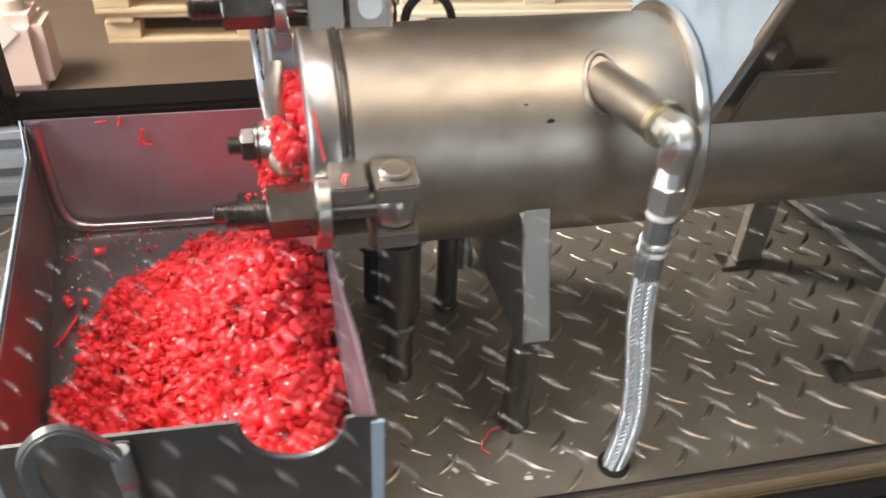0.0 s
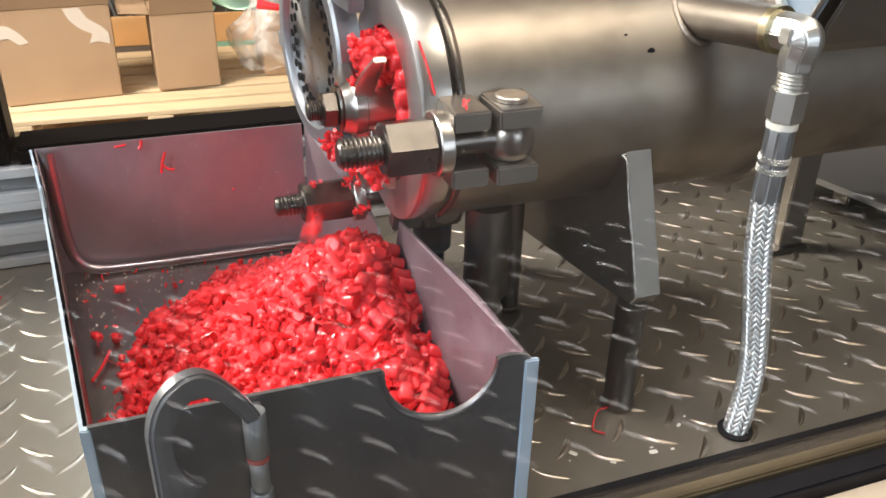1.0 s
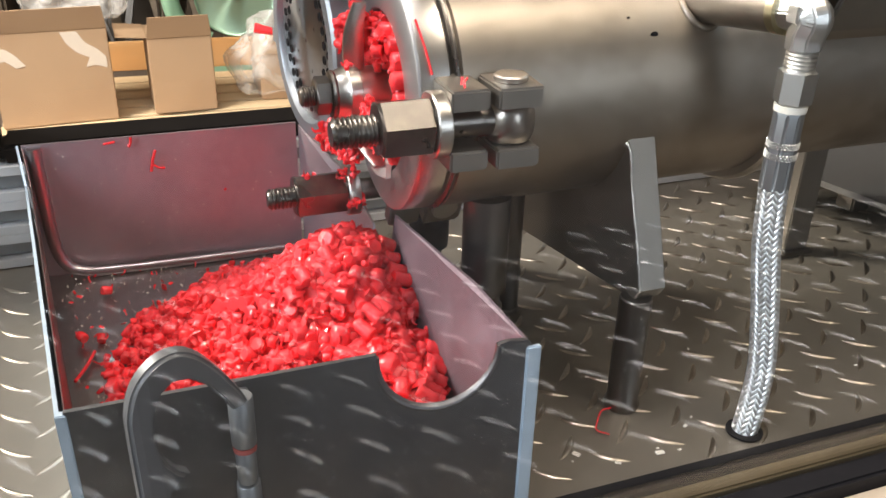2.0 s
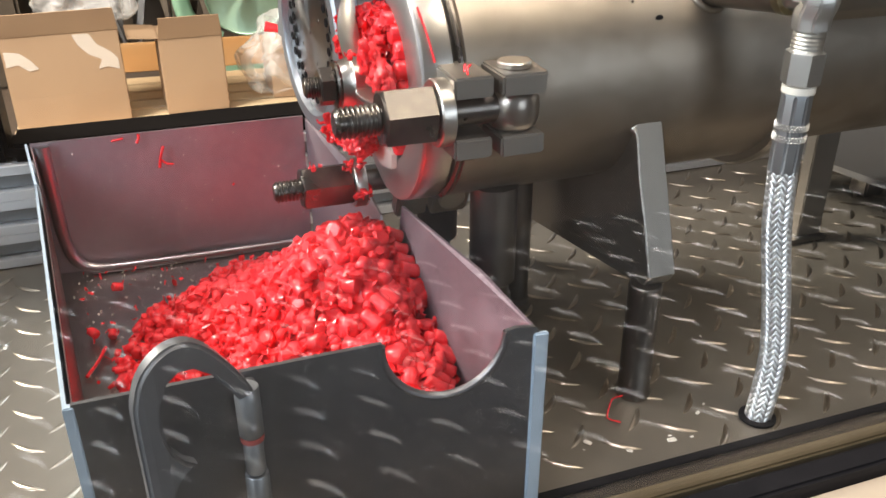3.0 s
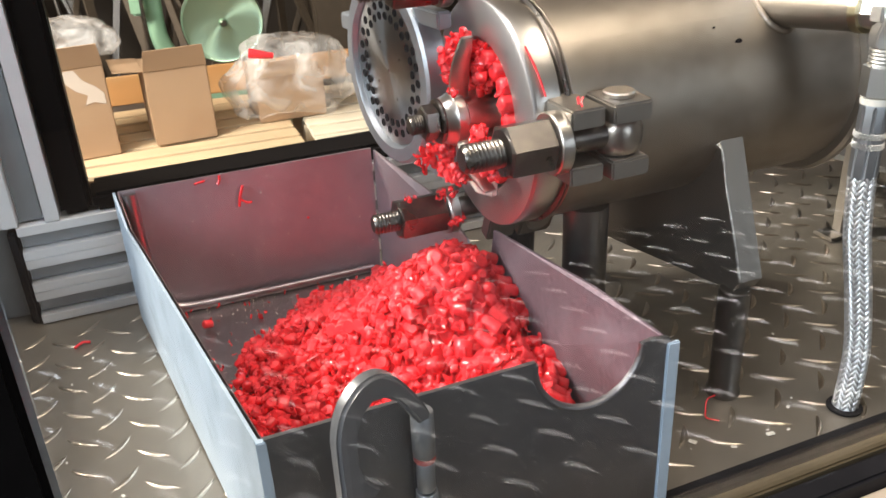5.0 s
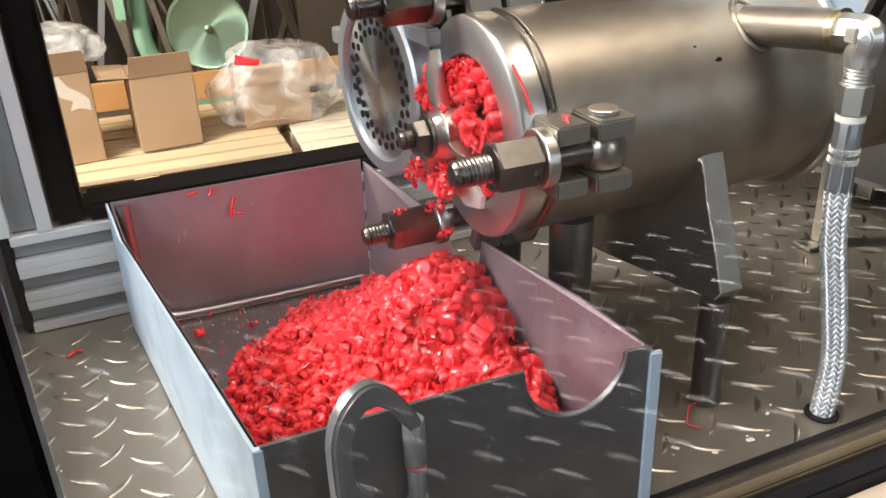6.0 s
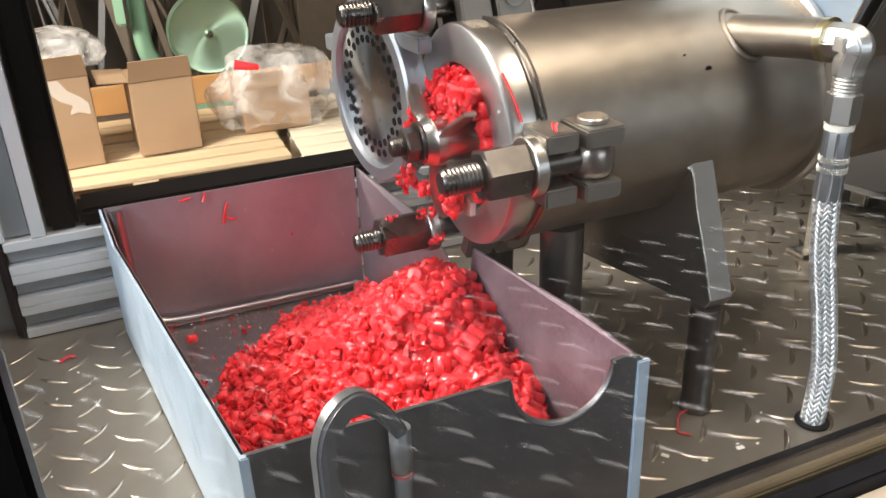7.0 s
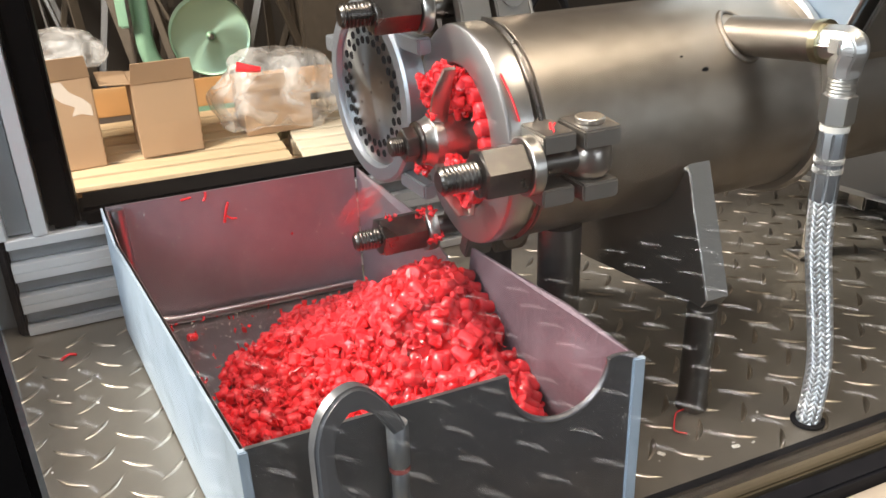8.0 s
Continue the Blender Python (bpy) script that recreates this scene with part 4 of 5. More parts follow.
def build_heap():
    rng = random.Random(5)
    ob = empty("pellet_heap", pose(0, 0, 0), "heap of glossy red plastic stubs and shavings in the tray", "plastic granulate", "", "stuff")
    bm = bmesh.new()
    n, grid = 70, {}
    for i in range(n + 1):
        for j in range(n + 1):
            x, y = -0.40 + 0.29 * i / n, -0.037 + 0.36 * j / n
            h = heap(x, y) - 0.004
            if inside(x, y) and h > 0.001:
                grid[i, j] = bm.verts.new((x, y, 0.0055 + h))
    for i in range(n):
        for j in range(n):
            q = [grid.get(k) for k in ((i, j), (i + 1, j), (i + 1, j + 1), (i, j + 1))]
            if all(q):
                bm.faces.new(q)
    tagged(part("heap_core", bm, M_RED, ob), kind="stuff")
    bm = bmesh.new()
    made = 0
    while made < 5200:
        x, y = rng.uniform(-0.40, -0.11), rng.uniform(-0.036, 0.33)
        if not inside(x, y):
            continue
        h = heap(x, y)
        if h < 0.0030 and rng.random() > 0.010:
            continue
        coarse = min(1.0, max(0.0, (x + 0.31) / 0.13))
        big = rng.random() < 0.42
        size = (rng.uniform(0.0082, 0.0122) if big else rng.uniform(0.0032, 0.0072)) * (0.72 + 0.30 * coarse)
        kind = rng.random() * (0.85 if big else 1.6)
        lift = rng.uniform(-0.002, 0.005) if big else rng.uniform(0.0, 0.008)
        chip(bm, Vector((x, y, 0.006 + max(0.002, h) + lift)), size, rng, kind)
        made += 1
    # strands cut side by side, still sticking together in ribbed rows
    for cx, cy, turn, count in ((-0.134, 0.050, 70, 7), (-0.150, 0.022, 62, 6), (-0.128, 0.083, 80, 6), (-0.196, 0.118, 20, 4), (-0.160, 0.086, 40, 4), (-0.250, 0.160, 130, 4), (-0.143, 0.128, 100, 5)):
        c, sn = math.cos(radians(turn)), math.sin(radians(turn))
        for i in range(count):
            x, y = cx + (i - count / 2) * 0.0088 * c, cy + (i - count / 2) * 0.0088 * sn
            if inside(x, y):
                stub(bm, Vector((x, y, 0.012 + heap(x, y) + 0.0012 * math.sin(i * 2.1))), Vector((-sn, c, 0.35 + 0.05 * i)).normalized(), 0.0050, rng.uniform(0.011, 0.014), rng)
    tagged(part("chips", bm, M_RED, ob), kind="stuff")


build_heap()


def clump(name, seed, count, radius, parent=None, m=None, squash=(1, 1, 1), size=0.006):
    """A loose knot of red stubs, sticking together."""
    rng = random.Random(seed)
    bm = bmesh.new()
    for i in range(count):
        d = Vector((rng.gauss(0, 1), rng.gauss(0, 1), rng.gauss(0, 1))).normalized() * radius * rng.random() ** 0.45
        chip(bm, Vector([a * b for a, b in zip(d, squash)]), size * rng.uniform(0.45, 1.1), rng, rng.uniform(0.2, 1.0))
    return part(name, bm, M_RED, parent, "", m)


# extruded strands standing in the mouth of the end ring, on the near side
mouth = empty("extruded_strands", MACH @ pose(0, 0, AXIS), "rows of soft red plastic stubs pressed out of the barrel mouth", "plastic", "", "stuff")
rng = random.Random(9)
bm = bmesh.new()
for layer, rr in ((0, 0.0425),):
    for i in range(9 - 2 * layer):
        a = radians(-52 + 15 * i + 8 * layer)
        rings = []
        for x, r in ((-0.138, 0.0060), (-0.1490, 0.0060), (-0.1505, 0.0050), (-0.1510, 0.0025)):
            rings.append([bm.verts.new((x - 0.001 * (i % 3), -rr * math.cos(a) + r * rng.uniform(0.92, 1.06) * math.cos(radians(36 * k)), rr * math.sin(a) + r * rng.uniform(0.92, 1.06) * math.sin(radians(36 * k)))) for k in range(10)])
        for p, q in zip(rings, rings[1:]):
            for k in range(10):
                bm.faces.new((p[k], p[(k + 1) % 10], q[(k + 1) % 10], q[k])).smooth = True
        bm.faces.new(rings[-1])
for i in range(380):
    a = radians(rng.uniform(55, 165))
    rr = rng.uniform(0.020, 0.047)
    chip(bm, Vector((-0.144 - rng.random() * 0.012, -rr * math.cos(a), rr * math.sin(a))), rng.uniform(0.0032, 0.0072), rng, rng.uniform(0.3, 1.0))
for i in range(60):
    a = radians(rng.uniform(-50, 60))
    rr = rng.uniform(0.034, 0.048)
    chip(bm, Vector((-0.149 - rng.random() * 0.003, -rr * math.cos(a), rr * math.sin(a))), rng.uniform(0.002, 0.004), rng, 0.8)
bmesh.ops.recalc_face_normals(bm, faces=bm.faces)
tagged(part("strand_ends", bm, M_RED, mouth), kind="stuff")

# rotor with three scraper arms
rotor = empty("scraper_rotor", MACH @ pose(-0.145, 0, AXIS), "turning steel hub with scraper arms and red plastic on it", "rotor")
bm = bmesh.new()
lathe(bm, [(0.006, 0), (0.006, 0.0160), (-0.0175, 0.0160), (-0.0183, 0.0172), (-0.0250, 0.0172), (-0.0262, 0.0162), (-0.0300, 0.0150), (-0.0320, 0.0142), (-0.0320, 0)], 48)
smooth(part("hub", bm, M_POLISH, rotor))
bm = bmesh.new()
lathe(bm, [(-0.032, 0.006), (-0.032, 0.0142), (-0.0335, 0.0150), (-0.035, 0.0142), (-0.035, 0.006)], 28)
smooth(part("lock_washer", bm, M_NUT, rotor))
bm = bmesh.new()
hexnut(bm, -0.0445, -0.035, 0.0205)
part("hub_nut", bm, M_NUT, rotor)
bm = bmesh.new()
thread(bm, -0.0535, -0.042, 0.0065, 0.0016)
smooth(part("hub_stud", bm, M_NUT, rotor), 25)
for k in range(3):
    m = pose(0, 0, 0, -120 * k, 0, 0)
    bm = bmesh.new()
    blade = glide([(-0.019, 0.0, 0.012), (-0.0205, 0.0, 0.024), (-0.0200, 0.0006, 0.040), (-0.0165, 0.0022, 0.0555)], 5)
    rows = []
    for i, p in enumerate(blade):
        f = i / (len(blade) - 1)
        wide, thick = 0.0052 * (1 - 0.25 * f) + 0.0018 * math.sin(math.pi * f), 0.0021 - 0.0007 * f
        rows.append([bm.verts.new(p + Vector((wide * u, thick * v, 0))) for u, v in ((-1, -0.6), (-0.6, -1), (0.6, -1), (1, -0.6), (1, 0.6), (0.6, 1), (-0.6, 1), (-1, 0.6))])
    for u, v in zip(rows, rows[1:]):
        for i in range(8):
            bm.faces.new((u[i], u[(i + 1) % 8], v[(i + 1) % 8], v[i]))
    bm.faces.new(rows[0])
    bm.faces.new(list(reversed(rows[-1])))
    smooth(part("scraper_arm", bm, M_POLISH, rotor, "", m))
    for seed, place, count, radius, squash, size in ((20 + k, (-0.0150, 0.0135, 0.037), 190, 0.0128 - 0.0012 * k, (0.62, 0.85, 1.35), 0.0062),
                                                     (30 + k, (-0.0200, 0.0225, 0.0300), 80, 0.0075 + 0.001 * k, (0.7, 1.0, 1.2), 0.0052)):
        c = clump("plastic_clump", seed, count, radius, rotor, m @ pose(*place), squash, size)
        c["label"] = "clump of red plastic pushed by the arm"

# A flat cream-coloured piece low on the barrel face.
bm = bmesh.new()
prism(bm, [(0.030, -0.042), (0.020, -0.052), (0.002, -0.056), (-0.022, -0.050), (-0.024, -0.040), (-0.004, -0.034)], -0.1515, -0.1480, "x")
tagged(part("white_piece", bm, M_CREAM, None, "", MACH @ pose(0, 0, AXIS)), "flat white piece on the barrel face", "plastic")

# plastic smeared below the mouth
clump("lower_clump", 41, 60, 0.0090, None, MACH @ pose(-0.1525, 0.012, AXIS - 0.040), (0.5, 1.3, 0.8), 0.0048)
tagged(bpy.data.objects["lower_clump"], "red plastic caught under the hub on the barrel face", "plastic")


# ---- what stands behind the cabin ----
def pallet(m, label, mat, rows=7):
    ob = empty("pallet", m, label, "pallet", "pallets")
    rng = random.Random(3)
    for i in range(rows):
        bm = bmesh.new()
        y = -0.40 + 0.8 * i / (rows - 1)
        box(bm, (-0.6, y - 0.05, 0.122), (0.6, y + 0.05, 0.144), 0.003, 1)
        part("deck_board", bm, mat, ob, "", pose(0, 0, rng.uniform(-0.0005, 0.0005), 0, 0, rng.uniform(-0.3, 0.3)))
    for y in (-0.38, 0, 0.38):
        bm = bmesh.new()
        box(bm, (-0.6, y - 0.05, 0.0005), (0.6, y + 0.05, 0.022), 0.003, 1)
        part("bottom_board", bm, mat, ob)
        for x in (-0.53, 0, 0.53):
            bm = bmesh.new()
            box(bm, (x - 0.07, y - 0.05, 0.0225), (x + 0.07, y + 0.05, 0.0995), 0.004, 1)
            part("block", bm, mat, ob)
    for x in (-0.53, 0, 0.53):
        bm = bmesh.new()
        box(bm, (x - 0.05, -0.45, 0.1), (x + 0.05, 0.45, 0.1215), 0.003, 1)
        part("stringer_board", bm, mat, ob)
    return ob


def carton(m, w, d, h, label, open_flap=True, torn=False):
    ob = empty("carton", m, label, "box", "cartons on the pallets")
    bm = bmesh.new()
    box(bm, (-w / 2, -d / 2, 0.001), (w / 2, d / 2, h), 0.004, 2)
    part("body", bm, M_CARD, ob)
    if open_flap:
        sheet("flap", [(-w / 2, -d / 2, h), (w / 2, -d / 2, h), (w / 2 - 0.01, -d / 2 - 0.03, h + 0.09), (-w / 2 + 0.01, -d / 2 - 0.03, h + 0.09)], 0.004, M_CARD, ob)
        sheet("side_flap", [(-w / 2, -d / 2, h), (-w / 2, d / 2, h), (-w / 2 - 0.12, d / 2, h + 0.01), (-w / 2 - 0.12, -d / 2, h + 0.01)], 0.004, M_CARD, ob)
    if torn:
        for torn_edge in ([(0.10, 0.98), (0.24, 0.98), (0.30, 0.86), (0.40, 0.78), (0.46, 0.70), (0.46, 0.58), (0.36, 0.62), (0.28, 0.60), (0.32, 0.70), (0.22, 0.76), (0.14, 0.86)],
                          [(-0.48, 0.86), (-0.36, 0.84), (-0.28, 0.76), (-0.22, 0.66), (-0.30, 0.64), (-0.38, 0.72), (-0.48, 0.70)]):
            bm = bmesh.new()
            prism(bm, [(w * u, h * v) for u, v in torn_edge], -d / 2 - 0.002, -d / 2 - 0.0005, "y")
            part("torn_label", bm, M_TAPE, ob, "torn pale paper label")
    return ob


PG = GROUND
for k in range(2):
    pallet(pose(-0.42 - 0.03 * k, 3.55 - 0.02 * k, PG + 0.1452 * k, 0, 0, 1.5 * k), "pale pine pallet stacked under the cartons", M_WOOD)
    pallet(pose(0.795 + 0.02 * k, 3.5, PG + 0.1452 * k, 0, 0, -1.0 * k), "pine pallet, glare put into its whitish colour, stacked under the film wrapped carton", M_GLAREWOOD)
top = PG + 0.2905
bm = bmesh.new()
box(bm, (-0.9, 4.00, 0), (0.9, 4.03, 0.14), 0.004)
tagged(part("plank", bm, M_PLANK, None, "", pose(-0.1, 0, top + 0.02, 0, 0, 0)), "orange stained plank standing behind the cartons", "plank")
top += 0.0005
carton(pose(-0.825, 3.42, top, 0, 0, 8), 0.44, 0.3, 0.38, "brown cardboard carton with a torn pale label", True, True)
carton(pose(-0.325, 3.47, top, 0, 0, 6), 0.26, 0.27, 0.325, "plain brown open cardboard carton")
carton(pose(0.165, 3.60, top, 0, 0, 3), 0.31, 0.3, 0.205, "low brown carton under clear plastic film", False)


def film_bag(m, rx, ry, rz, seed, label):
    """Crumpled plastic film, as a bag pulled over a carton."""
    bm = bmesh.new()
    bmesh.ops.create_icosphere(bm, subdivisions=5, radius=1.0)
    for v in bm.verts:
        p = v.co.copy()
        q = p + 0.25 * Vector(noise.noise_vector(p * 2.5 + Vector((seed, 0, 0))))
        d = noise.voronoi(q * 2.6 + Vector((seed, 0, 0)))[0]
        d2 = noise.voronoi(q * 6.0 + Vector((0, seed, 0)))[0]
        k = 0.95 + 0.22 * noise.noise(p * 1.6 + Vector((seed, 0, 0))) + 0.10 * (d[1] - d[0]) + 0.03 * (d2[1] - d2[0])
        v.co = Vector((p.x * rx * k, p.y * ry * k, max(p.z, -0.55) * rz * k))
    return tagged(smooth(part("plastic_film", bm, M_FILM, None, "", m), 180), label, "plastic film", "film bags")


film_bag(pose(0.20, 3.56, top + 0.16), 0.30, 0.25, 0.23, 2.0, "crumpled clear plastic film over the low carton")
film_bag(pose(-0.72, 3.55, top + 0.44), 0.2, 0.16, 0.1, 7.0, "crumpled clear plastic film on the torn carton")
bm = bmesh.new()
sweep(bm, glide([(0.0, 3.35, top + 0.345), (0.05, 3.34, top + 0.335), (0.10, 3.34, top + 0.325)], 6), lambda t: 0.022 - 0.01 * t, 10)
tagged(part("red_scrap", bm, M_RED, None), "red plastic scrap lying on the film", "plastic scrap")


# band saw: round wheel guard with a green body
saw = empty("band_saw", pose(-0.02, 4.4, PG), "pale green band saw with a round wheel guard", "band saw")
WZ = 0.595
bm = bmesh.new()
lathe(bm, [(-0.03, 0), (-0.035, 0.016), (-0.022, 0.024), (-0.020, 0.185), (-0.030, 0.205), (-0.012, 0.213), (0.05, 0.213), (0.05, 0)], 72, "y", (0, -0.05, WZ))
smooth(part("wheel_guard", bm, M_WHEEL, saw, "shiny pale green wheel guard"))
bm = bmesh.new()
lathe(bm, [(-0.066, 0), (-0.066, 0.012), (-0.055, 0.018)], 20, "y", (0, -0.035, WZ))
part("wheel_bolt", bm, M_LEG, saw)
bm = bmesh.new()
sweep(bm, glide([(-0.33, 0.10, 1.5), (-0.33, 0.10, 1.0), (-0.335, 0.10, 0.75), (-0.33, 0.10, 0.52), (-0.27, 0.10, 0.40), (-0.15, 0.08, 0.33)], 8), lambda t: 0.040 + 0.012 * t, 16)
smooth(part("frame_arm", bm, M_GREEN, saw))
bm = bmesh.new()
box(bm, (-0.45, 0.0, 0.66), (-0.37, 0.1, 0.95), 0.012)
part("blade_guide", bm, M_GREEN, saw)
bm = bmesh.new()
lathe(bm, [(0.25, 0), (0.25, 0.010), (1.1, 0.010), (1.1, 0)], 16, "z", (-0.39, -0.02, 0))
smooth(part("guide_bar", bm, M_NUT, saw))
bm = bmesh.new()
box(bm, (-0.35, -0.1, 0.0005), (0.30, 0.3, 0.30), 0.02)
part("base", bm, M_GREEN, saw)

canister = empty("plastic_canister", pose(-1.27, 2.78, PG), "pale pinkish plastic canister with torn white paper on it", "canister")
bm = bmesh.new()
box(bm, (-0.13, -0.1, 0.001), (0.13, 0.1, 0.30), 0.04, 4)
smooth(part("body", bm, M_CANISTER, canister))
bm = bmesh.new()
lathe(bm, [(0.30, 0), (0.30, 0.05), (0.345, 0.048), (0.35, 0)], 24, "z", (0.02, 0, 0))
smooth(part("cap", bm, M_TAPE, canister))
bm = bmesh.new()
prism(bm, [(-0.10, 0.20), (-0.11, 0.30), (0.02, 0.31), (0.06, 0.25), (-0.02, 0.18)], -0.106, -0.1015, "y")
part("torn_paper", bm, M_PAPER, canister)

# scrap leaning at the back of the hall
rng = random.Random(12)
for i in range(60):
    bm = bmesh.new()
    x = -1.9 + 4.3 * rng.random()
    w, d, L = rng.uniform(0.015, 0.07), rng.uniform(0.01, 0.04), rng.uniform(0.9, 2.0)
    box(bm, (-w / 2, -d / 2, 0), (w / 2, d / 2, L), 0.004, 1)
    tagged(part("scrap_bar", bm, M_DARKMETAL if rng.random() < 0.75 else M_LEG, None, "", pose(x, 5.0 + 0.5 * rng.random(), PG + 0.03, rng.uniform(-14, -3), rng.uniform(-22, 22), rng.uniform(-30, 30))), "dark rusty steel bar leaning at the back of the hall", "steel bar", "scrap bars")
for x, w, h in ((0.75, 0.34, 1.25), (1.25, 0.4, 1.4), (-1.5, 0.5, 1.2)):
    bm = bmesh.new()
    box(bm, (-w / 2, -0.2, 0.001), (w / 2, 0.2, h), 0.02)
    tagged(part("steel_locker", bm, M_DARKMETAL, None, "", pose(x, 5.2, PG)), "dark dirty steel locker at the back of the hall", "locker", "lockers")

# ---- small things ----
def curl(name, pts, r, label):
    bm = bmesh.new()
    sweep(bm, glide(pts, 6), r, 6)
    return tagged(part(name, bm, M_RED, None), label, "plastic shaving", "red shavings")


STUCK = "thin red plastic shaving stuck on the tray's back sheet"
curl("red_shaving", [(-0.2955, 0.3275, 0.1095), (-0.2985, 0.3268, 0.101), (-0.3005, 0.3272, 0.0915)], 0.0014, STUCK)
curl("red_shaving", [(-0.2992, 0.3270, 0.0985), (-0.2945, 0.3268, 0.0945), (-0.2895, 0.3272, 0.0935)], 0.0010, STUCK)
curl("red_shaving", [(-0.3130, 0.3280, 0.1215), (-0.3135, 0.3275, 0.1175), (-0.3155, 0.3272, 0.1140)], 0.0014, STUCK)
curl("red_shaving", [(-0.3250, 0.3270, 0.1190), (-0.3300, 0.3268, 0.1183), (-0.3340, 0.3272, 0.1175)], 0.0010, STUCK)
curl("red_shaving", [(-0.2425, 0.3285, 0.0705), (-0.2440, 0.3282, 0.0690)], 0.0009, STUCK)
curl("red_shaving", [(-0.012, 0.046, 0.004), (-0.021, 0.042, 0.006), (-0.027, 0.035, 0.004), (-0.03, 0.029, 0.002), (-0.024, 0.023, 0.002)], 0.0006, "thin red plastic shaving on the tread plate")
rng = random.Random(23)
CRUMBS = [(0.0, 0.0, 0.0030), (-0.052, 0.012, 0.0028), (-0.03, -0.002, 0.002), (0.03, 0.02, 0.0018)]
CRUMBS += [(rng.uniform(-0.09, 0.20), rng.uniform(-0.01, 0.16), rng.uniform(0.0007, 0.0016)) for i in range(16)]
CRUMBS += [(rng.uniform(-0.47, -0.41), rng.uniform(0.06, 0.30), rng.uniform(0.0008, 0.0018)) for i in range(8)]
for x, y, w in CRUMBS:
    bm = bmesh.new()
    box(bm, (-w, -w * 0.6, 0.0002), (w, w * 0.6, w * 0.5), w * 0.2, 1)
    tagged(part("plastic_crumb", bm, M_CREAM, None, "", pose(x, y, 0, 0, 0, 1000 * x)), "pale plastic crumb on the tread plate", "crumb", "crumbs")

curl("red_shaving", [tuple(MACH @ Vector(p)) for p in ((-0.1435, -0.0545, 0.2580), (-0.1415, -0.0655, 0.2450), (-0.1395, -0.0722, 0.2320))], 0.0007, "thin red plastic shaving lying on the end ring")
curl("red_shaving", [(-0.452, 0.300, 0.002), (-0.446, 0.306, 0.0025), (-0.440, 0.305, 0.002)], 0.0012, "thin red plastic shaving on the tread plate")
curl("red_shaving", [(-0.3580, 0.160, 0.0075), (-0.3520, 0.175, 0.0085), (-0.3480, 0.195, 0.0075)], 0.0013, "long red plastic shaving on the tray's bottom")


def specks(name, mat, count, seed, label, size):
    """Tiny crumbs strewn over the tray's bottom."""
    rng = random.Random(seed)
    bm = bmesh.new()
    while count:
        x, y = rng.uniform(-0.39, -0.17), rng.uniform(0.05, 0.325)
        if inside(x, y) and heap(x, y) < 0.004:
            chip(bm, Vector((x, y, 0.0065)), size * rng.uniform(0.5, 1.6), rng, 0.9)
            count -= 1
    tagged(part(name, bm, mat, None), label, "crumbs", "", "stuff")


specks("pale_crumbs", M_CREAM, 260, 4, "tiny pale plastic crumbs on the tray's bottom", 0.0011)
specks("red_crumbs", M_RED, 46, 6, "small red plastic crumbs on the tray's bottom", 0.0034)
rng = random.Random(17)
bm = bmesh.new()
for i in range(60):
    x, z = rng.uniform(-0.385, -0.185), rng.uniform(0.02, 0.118)
    bmesh.ops.create_icosphere(bm, subdivisions=1, radius=rng.uniform(0.0003, 0.0008), matrix=Matrix.Translation((x, 0.3272 + (x + 0.39) * 0.0325, z)))
tagged(part("pale_dust", bm, M_CREAM, None), "pale plastic dust specks on the tray's back sheet", "dust", "", "stuff")
for k, (x, y, z, n, r) in enumerate(((-0.190, 0.036, 0.1375, 8, 0.006), (-0.163, 0.030, 0.1385, 26, 0.009), (-0.160, 0.022, 0.122, 24, 0.008), (-0.158, 0.030, 0.1130, 18, 0.008), (-0.172, -0.010, 0.2235, 5, 0.004), (-0.131, -0.094, 0.2335, 2, 0.002))):
    tagged(clump("stuck_scrap", 80 + k, n, r, None, MACH @ pose(x, y, z), (1, 1, 0.5), 0.0046), "red plastic scraps stuck on the clamp bolts", "plastic scrap", "stuck scraps")
bm = bmesh.new()
sweep(bm, [(-0.055 + 0.017 * math.cos(radians(a)), 0.045, 0.262 + 0.024 * math.sin(radians(a))) for a in range(0, 181, 12)], 0.0032, 10)
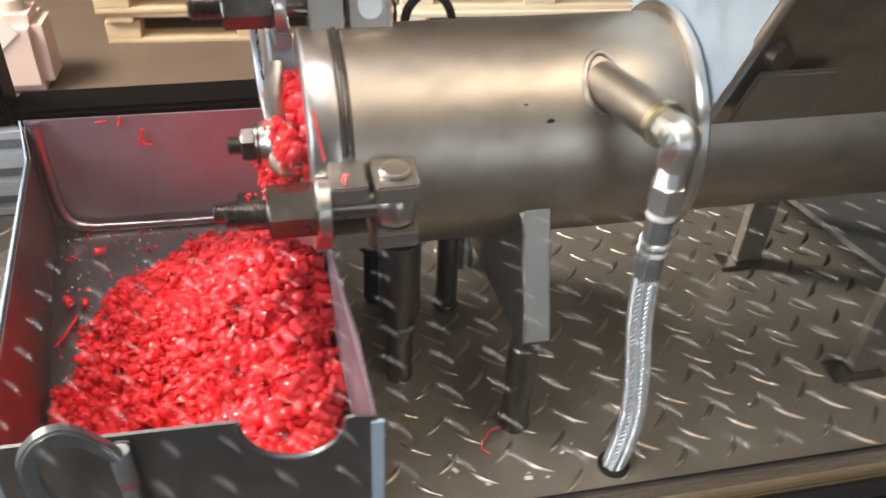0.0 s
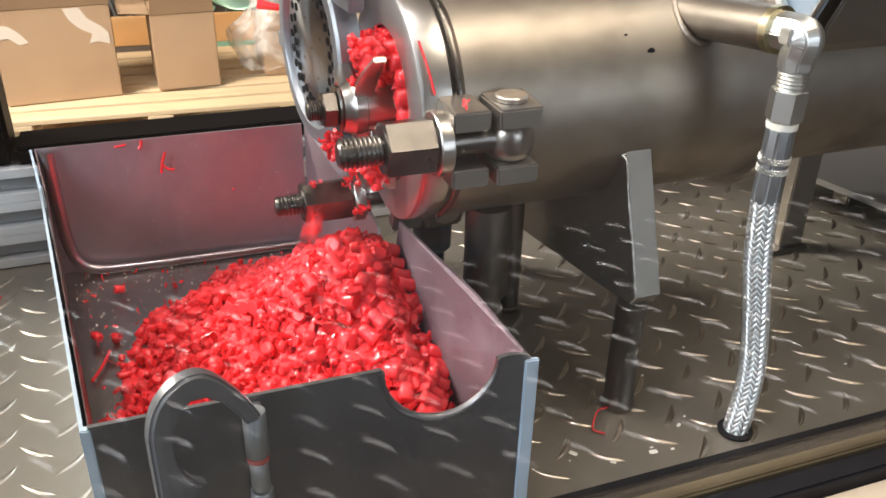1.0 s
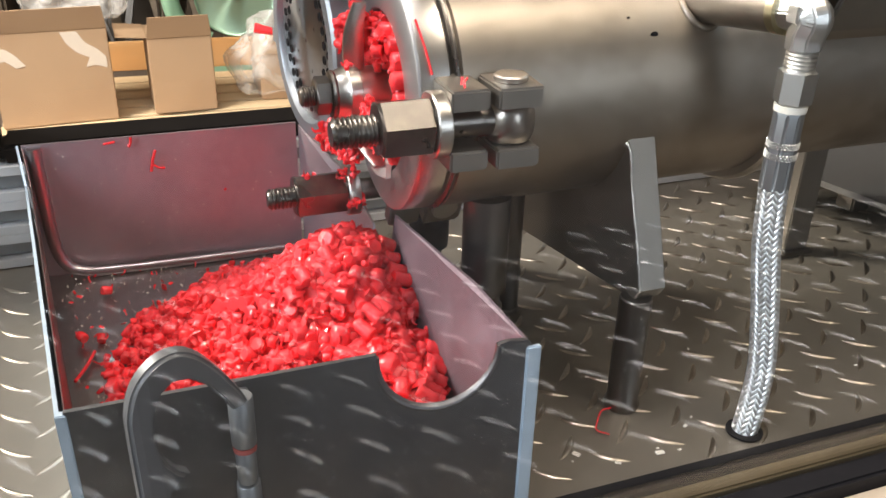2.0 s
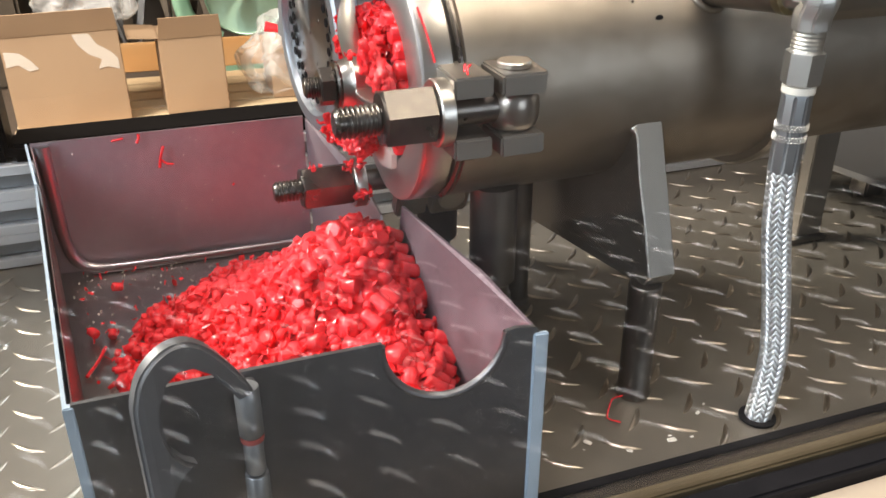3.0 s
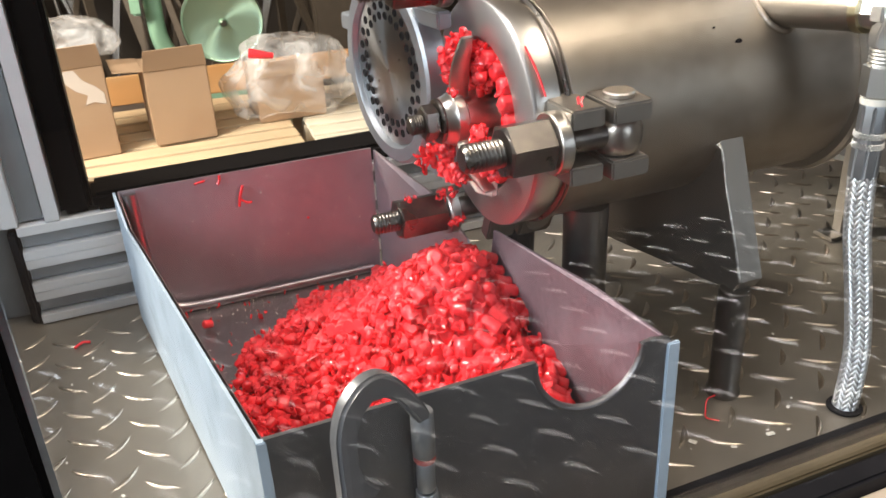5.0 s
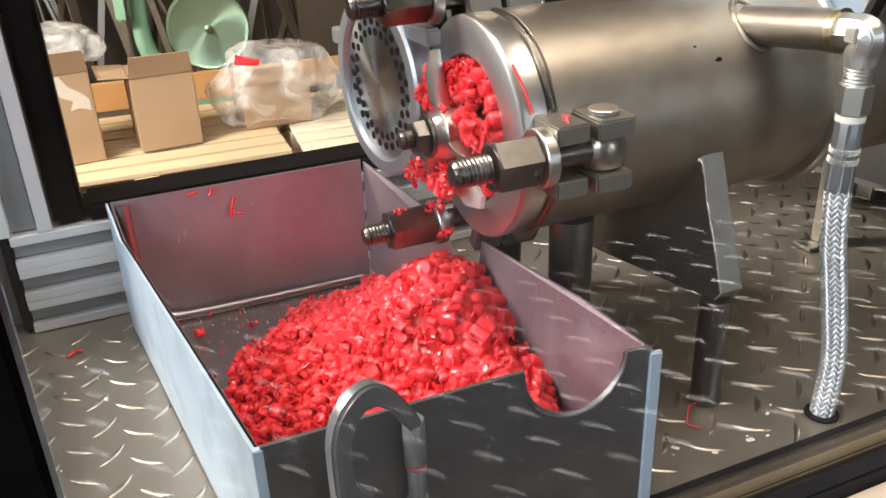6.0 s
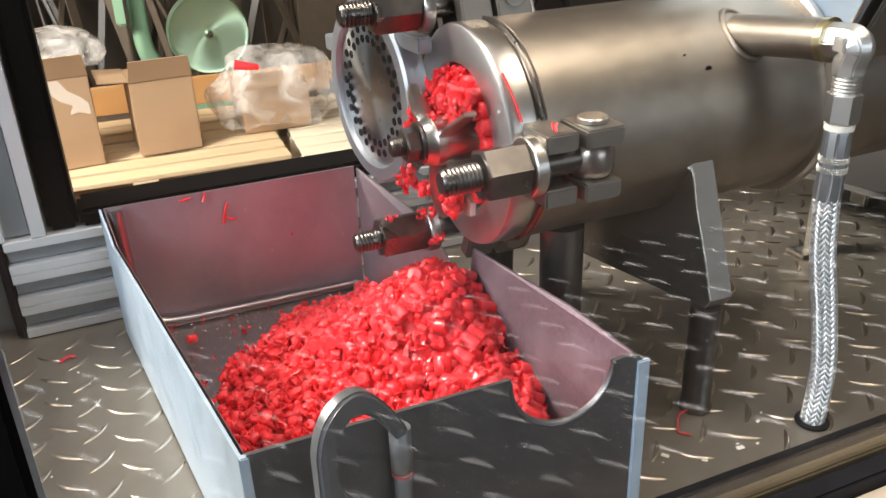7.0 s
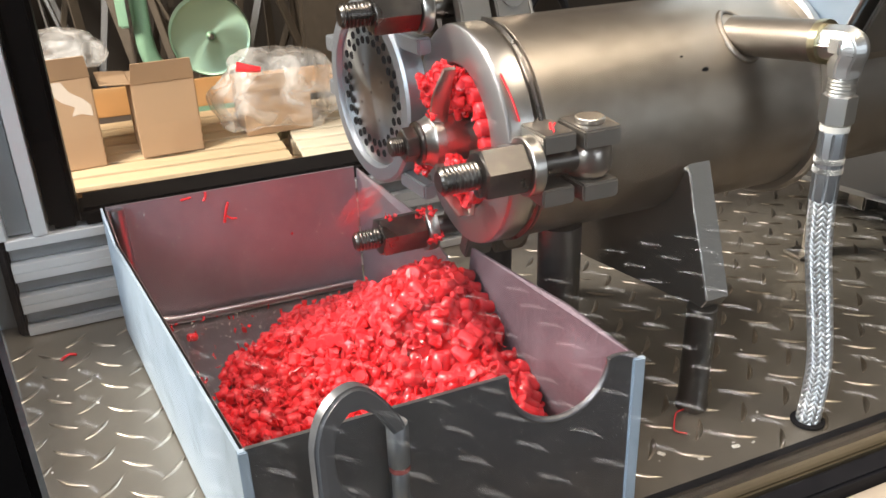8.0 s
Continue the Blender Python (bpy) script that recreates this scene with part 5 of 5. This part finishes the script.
tagged(smooth(part("lifting_loop", bm, M_BLACK, None, "", MACH)), "black rubber covered loop on the barrel", "loop")
bm = bmesh.new()
for y, z, r in ((-0.0642, 0.2437, 0.0022), (-0.0575, 0.2529, 0.0010)):
    bmesh.ops.create_uvsphere(bm, u_segments=10, v_segments=6, radius=r, matrix=Matrix.Translation((0.003 if r > 0.002 else -0.012, y, z)) @ Matrix.Diagonal((1.3, 0.25, 1, 1)))
part("dirt_spot", bm, M_BLACK, extruder, "dark dirt spot")

# falling clumps, first on the rotor's lower edge, then on the heap
FALLS = []
for k, (t0, sx, sy, ex, ey) in enumerate(((0.9, -0.172, 0.125, -0.215, 0.12), (3.2, -0.170, 0.135, -0.20, 0.150), (3.92, -0.174, 0.150, -0.225, 0.165), (7.40, -0.172, 0.145, -0.245, 0.175), (4.85, -0.175, 0.15, -0.235, 0.15), (5.3, -0.168, 0.13, -0.19, 0.11), (6.42, -0.172, 0.13, -0.19, 0.135), (7.94, -0.178, 0.17, -0.282, 0.17))):
    ob = clump("falling_clump", 60 + k, 30, 0.0095 if t0 > 7.9 else 0.0065, None, None, (1, 1, 1), 0.006)
    tagged(ob, "small red plastic clump dropping from the mouth to the heap", "plastic", "falling clumps")
    FALLS.append((ob, t0, sx, sy, ex, ey))


def motions():
    rows, t = [], 0.0
    while t < 8.01:
        rows.append((t, MACH @ pose(-0.145, 0, AXIS, 83.0 - 157.6 * t, 0, 0)))
        t += 0.25
    walk(rotor, rows)
    for ob, t0, sx, sy, ex, ey in FALLS:
        z0, z1 = 0.168, 0.012 + heap(ex, ey)
        fall = [(0.0, pose(sx, sy, z0)), (t0, pose(sx, sy, z0))]
        for f in (0.33, 0.66, 1.0):
            fall.append((t0 + 0.15 * f, pose(sx + (ex - sx) * f, sy + (ey - sy) * f, z0 + (z1 - z0) * f * f, 120 * f, 70 * f, 0)))
        fall.append((8.0, fall[-1][1]) if t0 + 0.16 < 8.0 else (8.04, fall[-1][1]))
        walk(ob, fall)


motions()
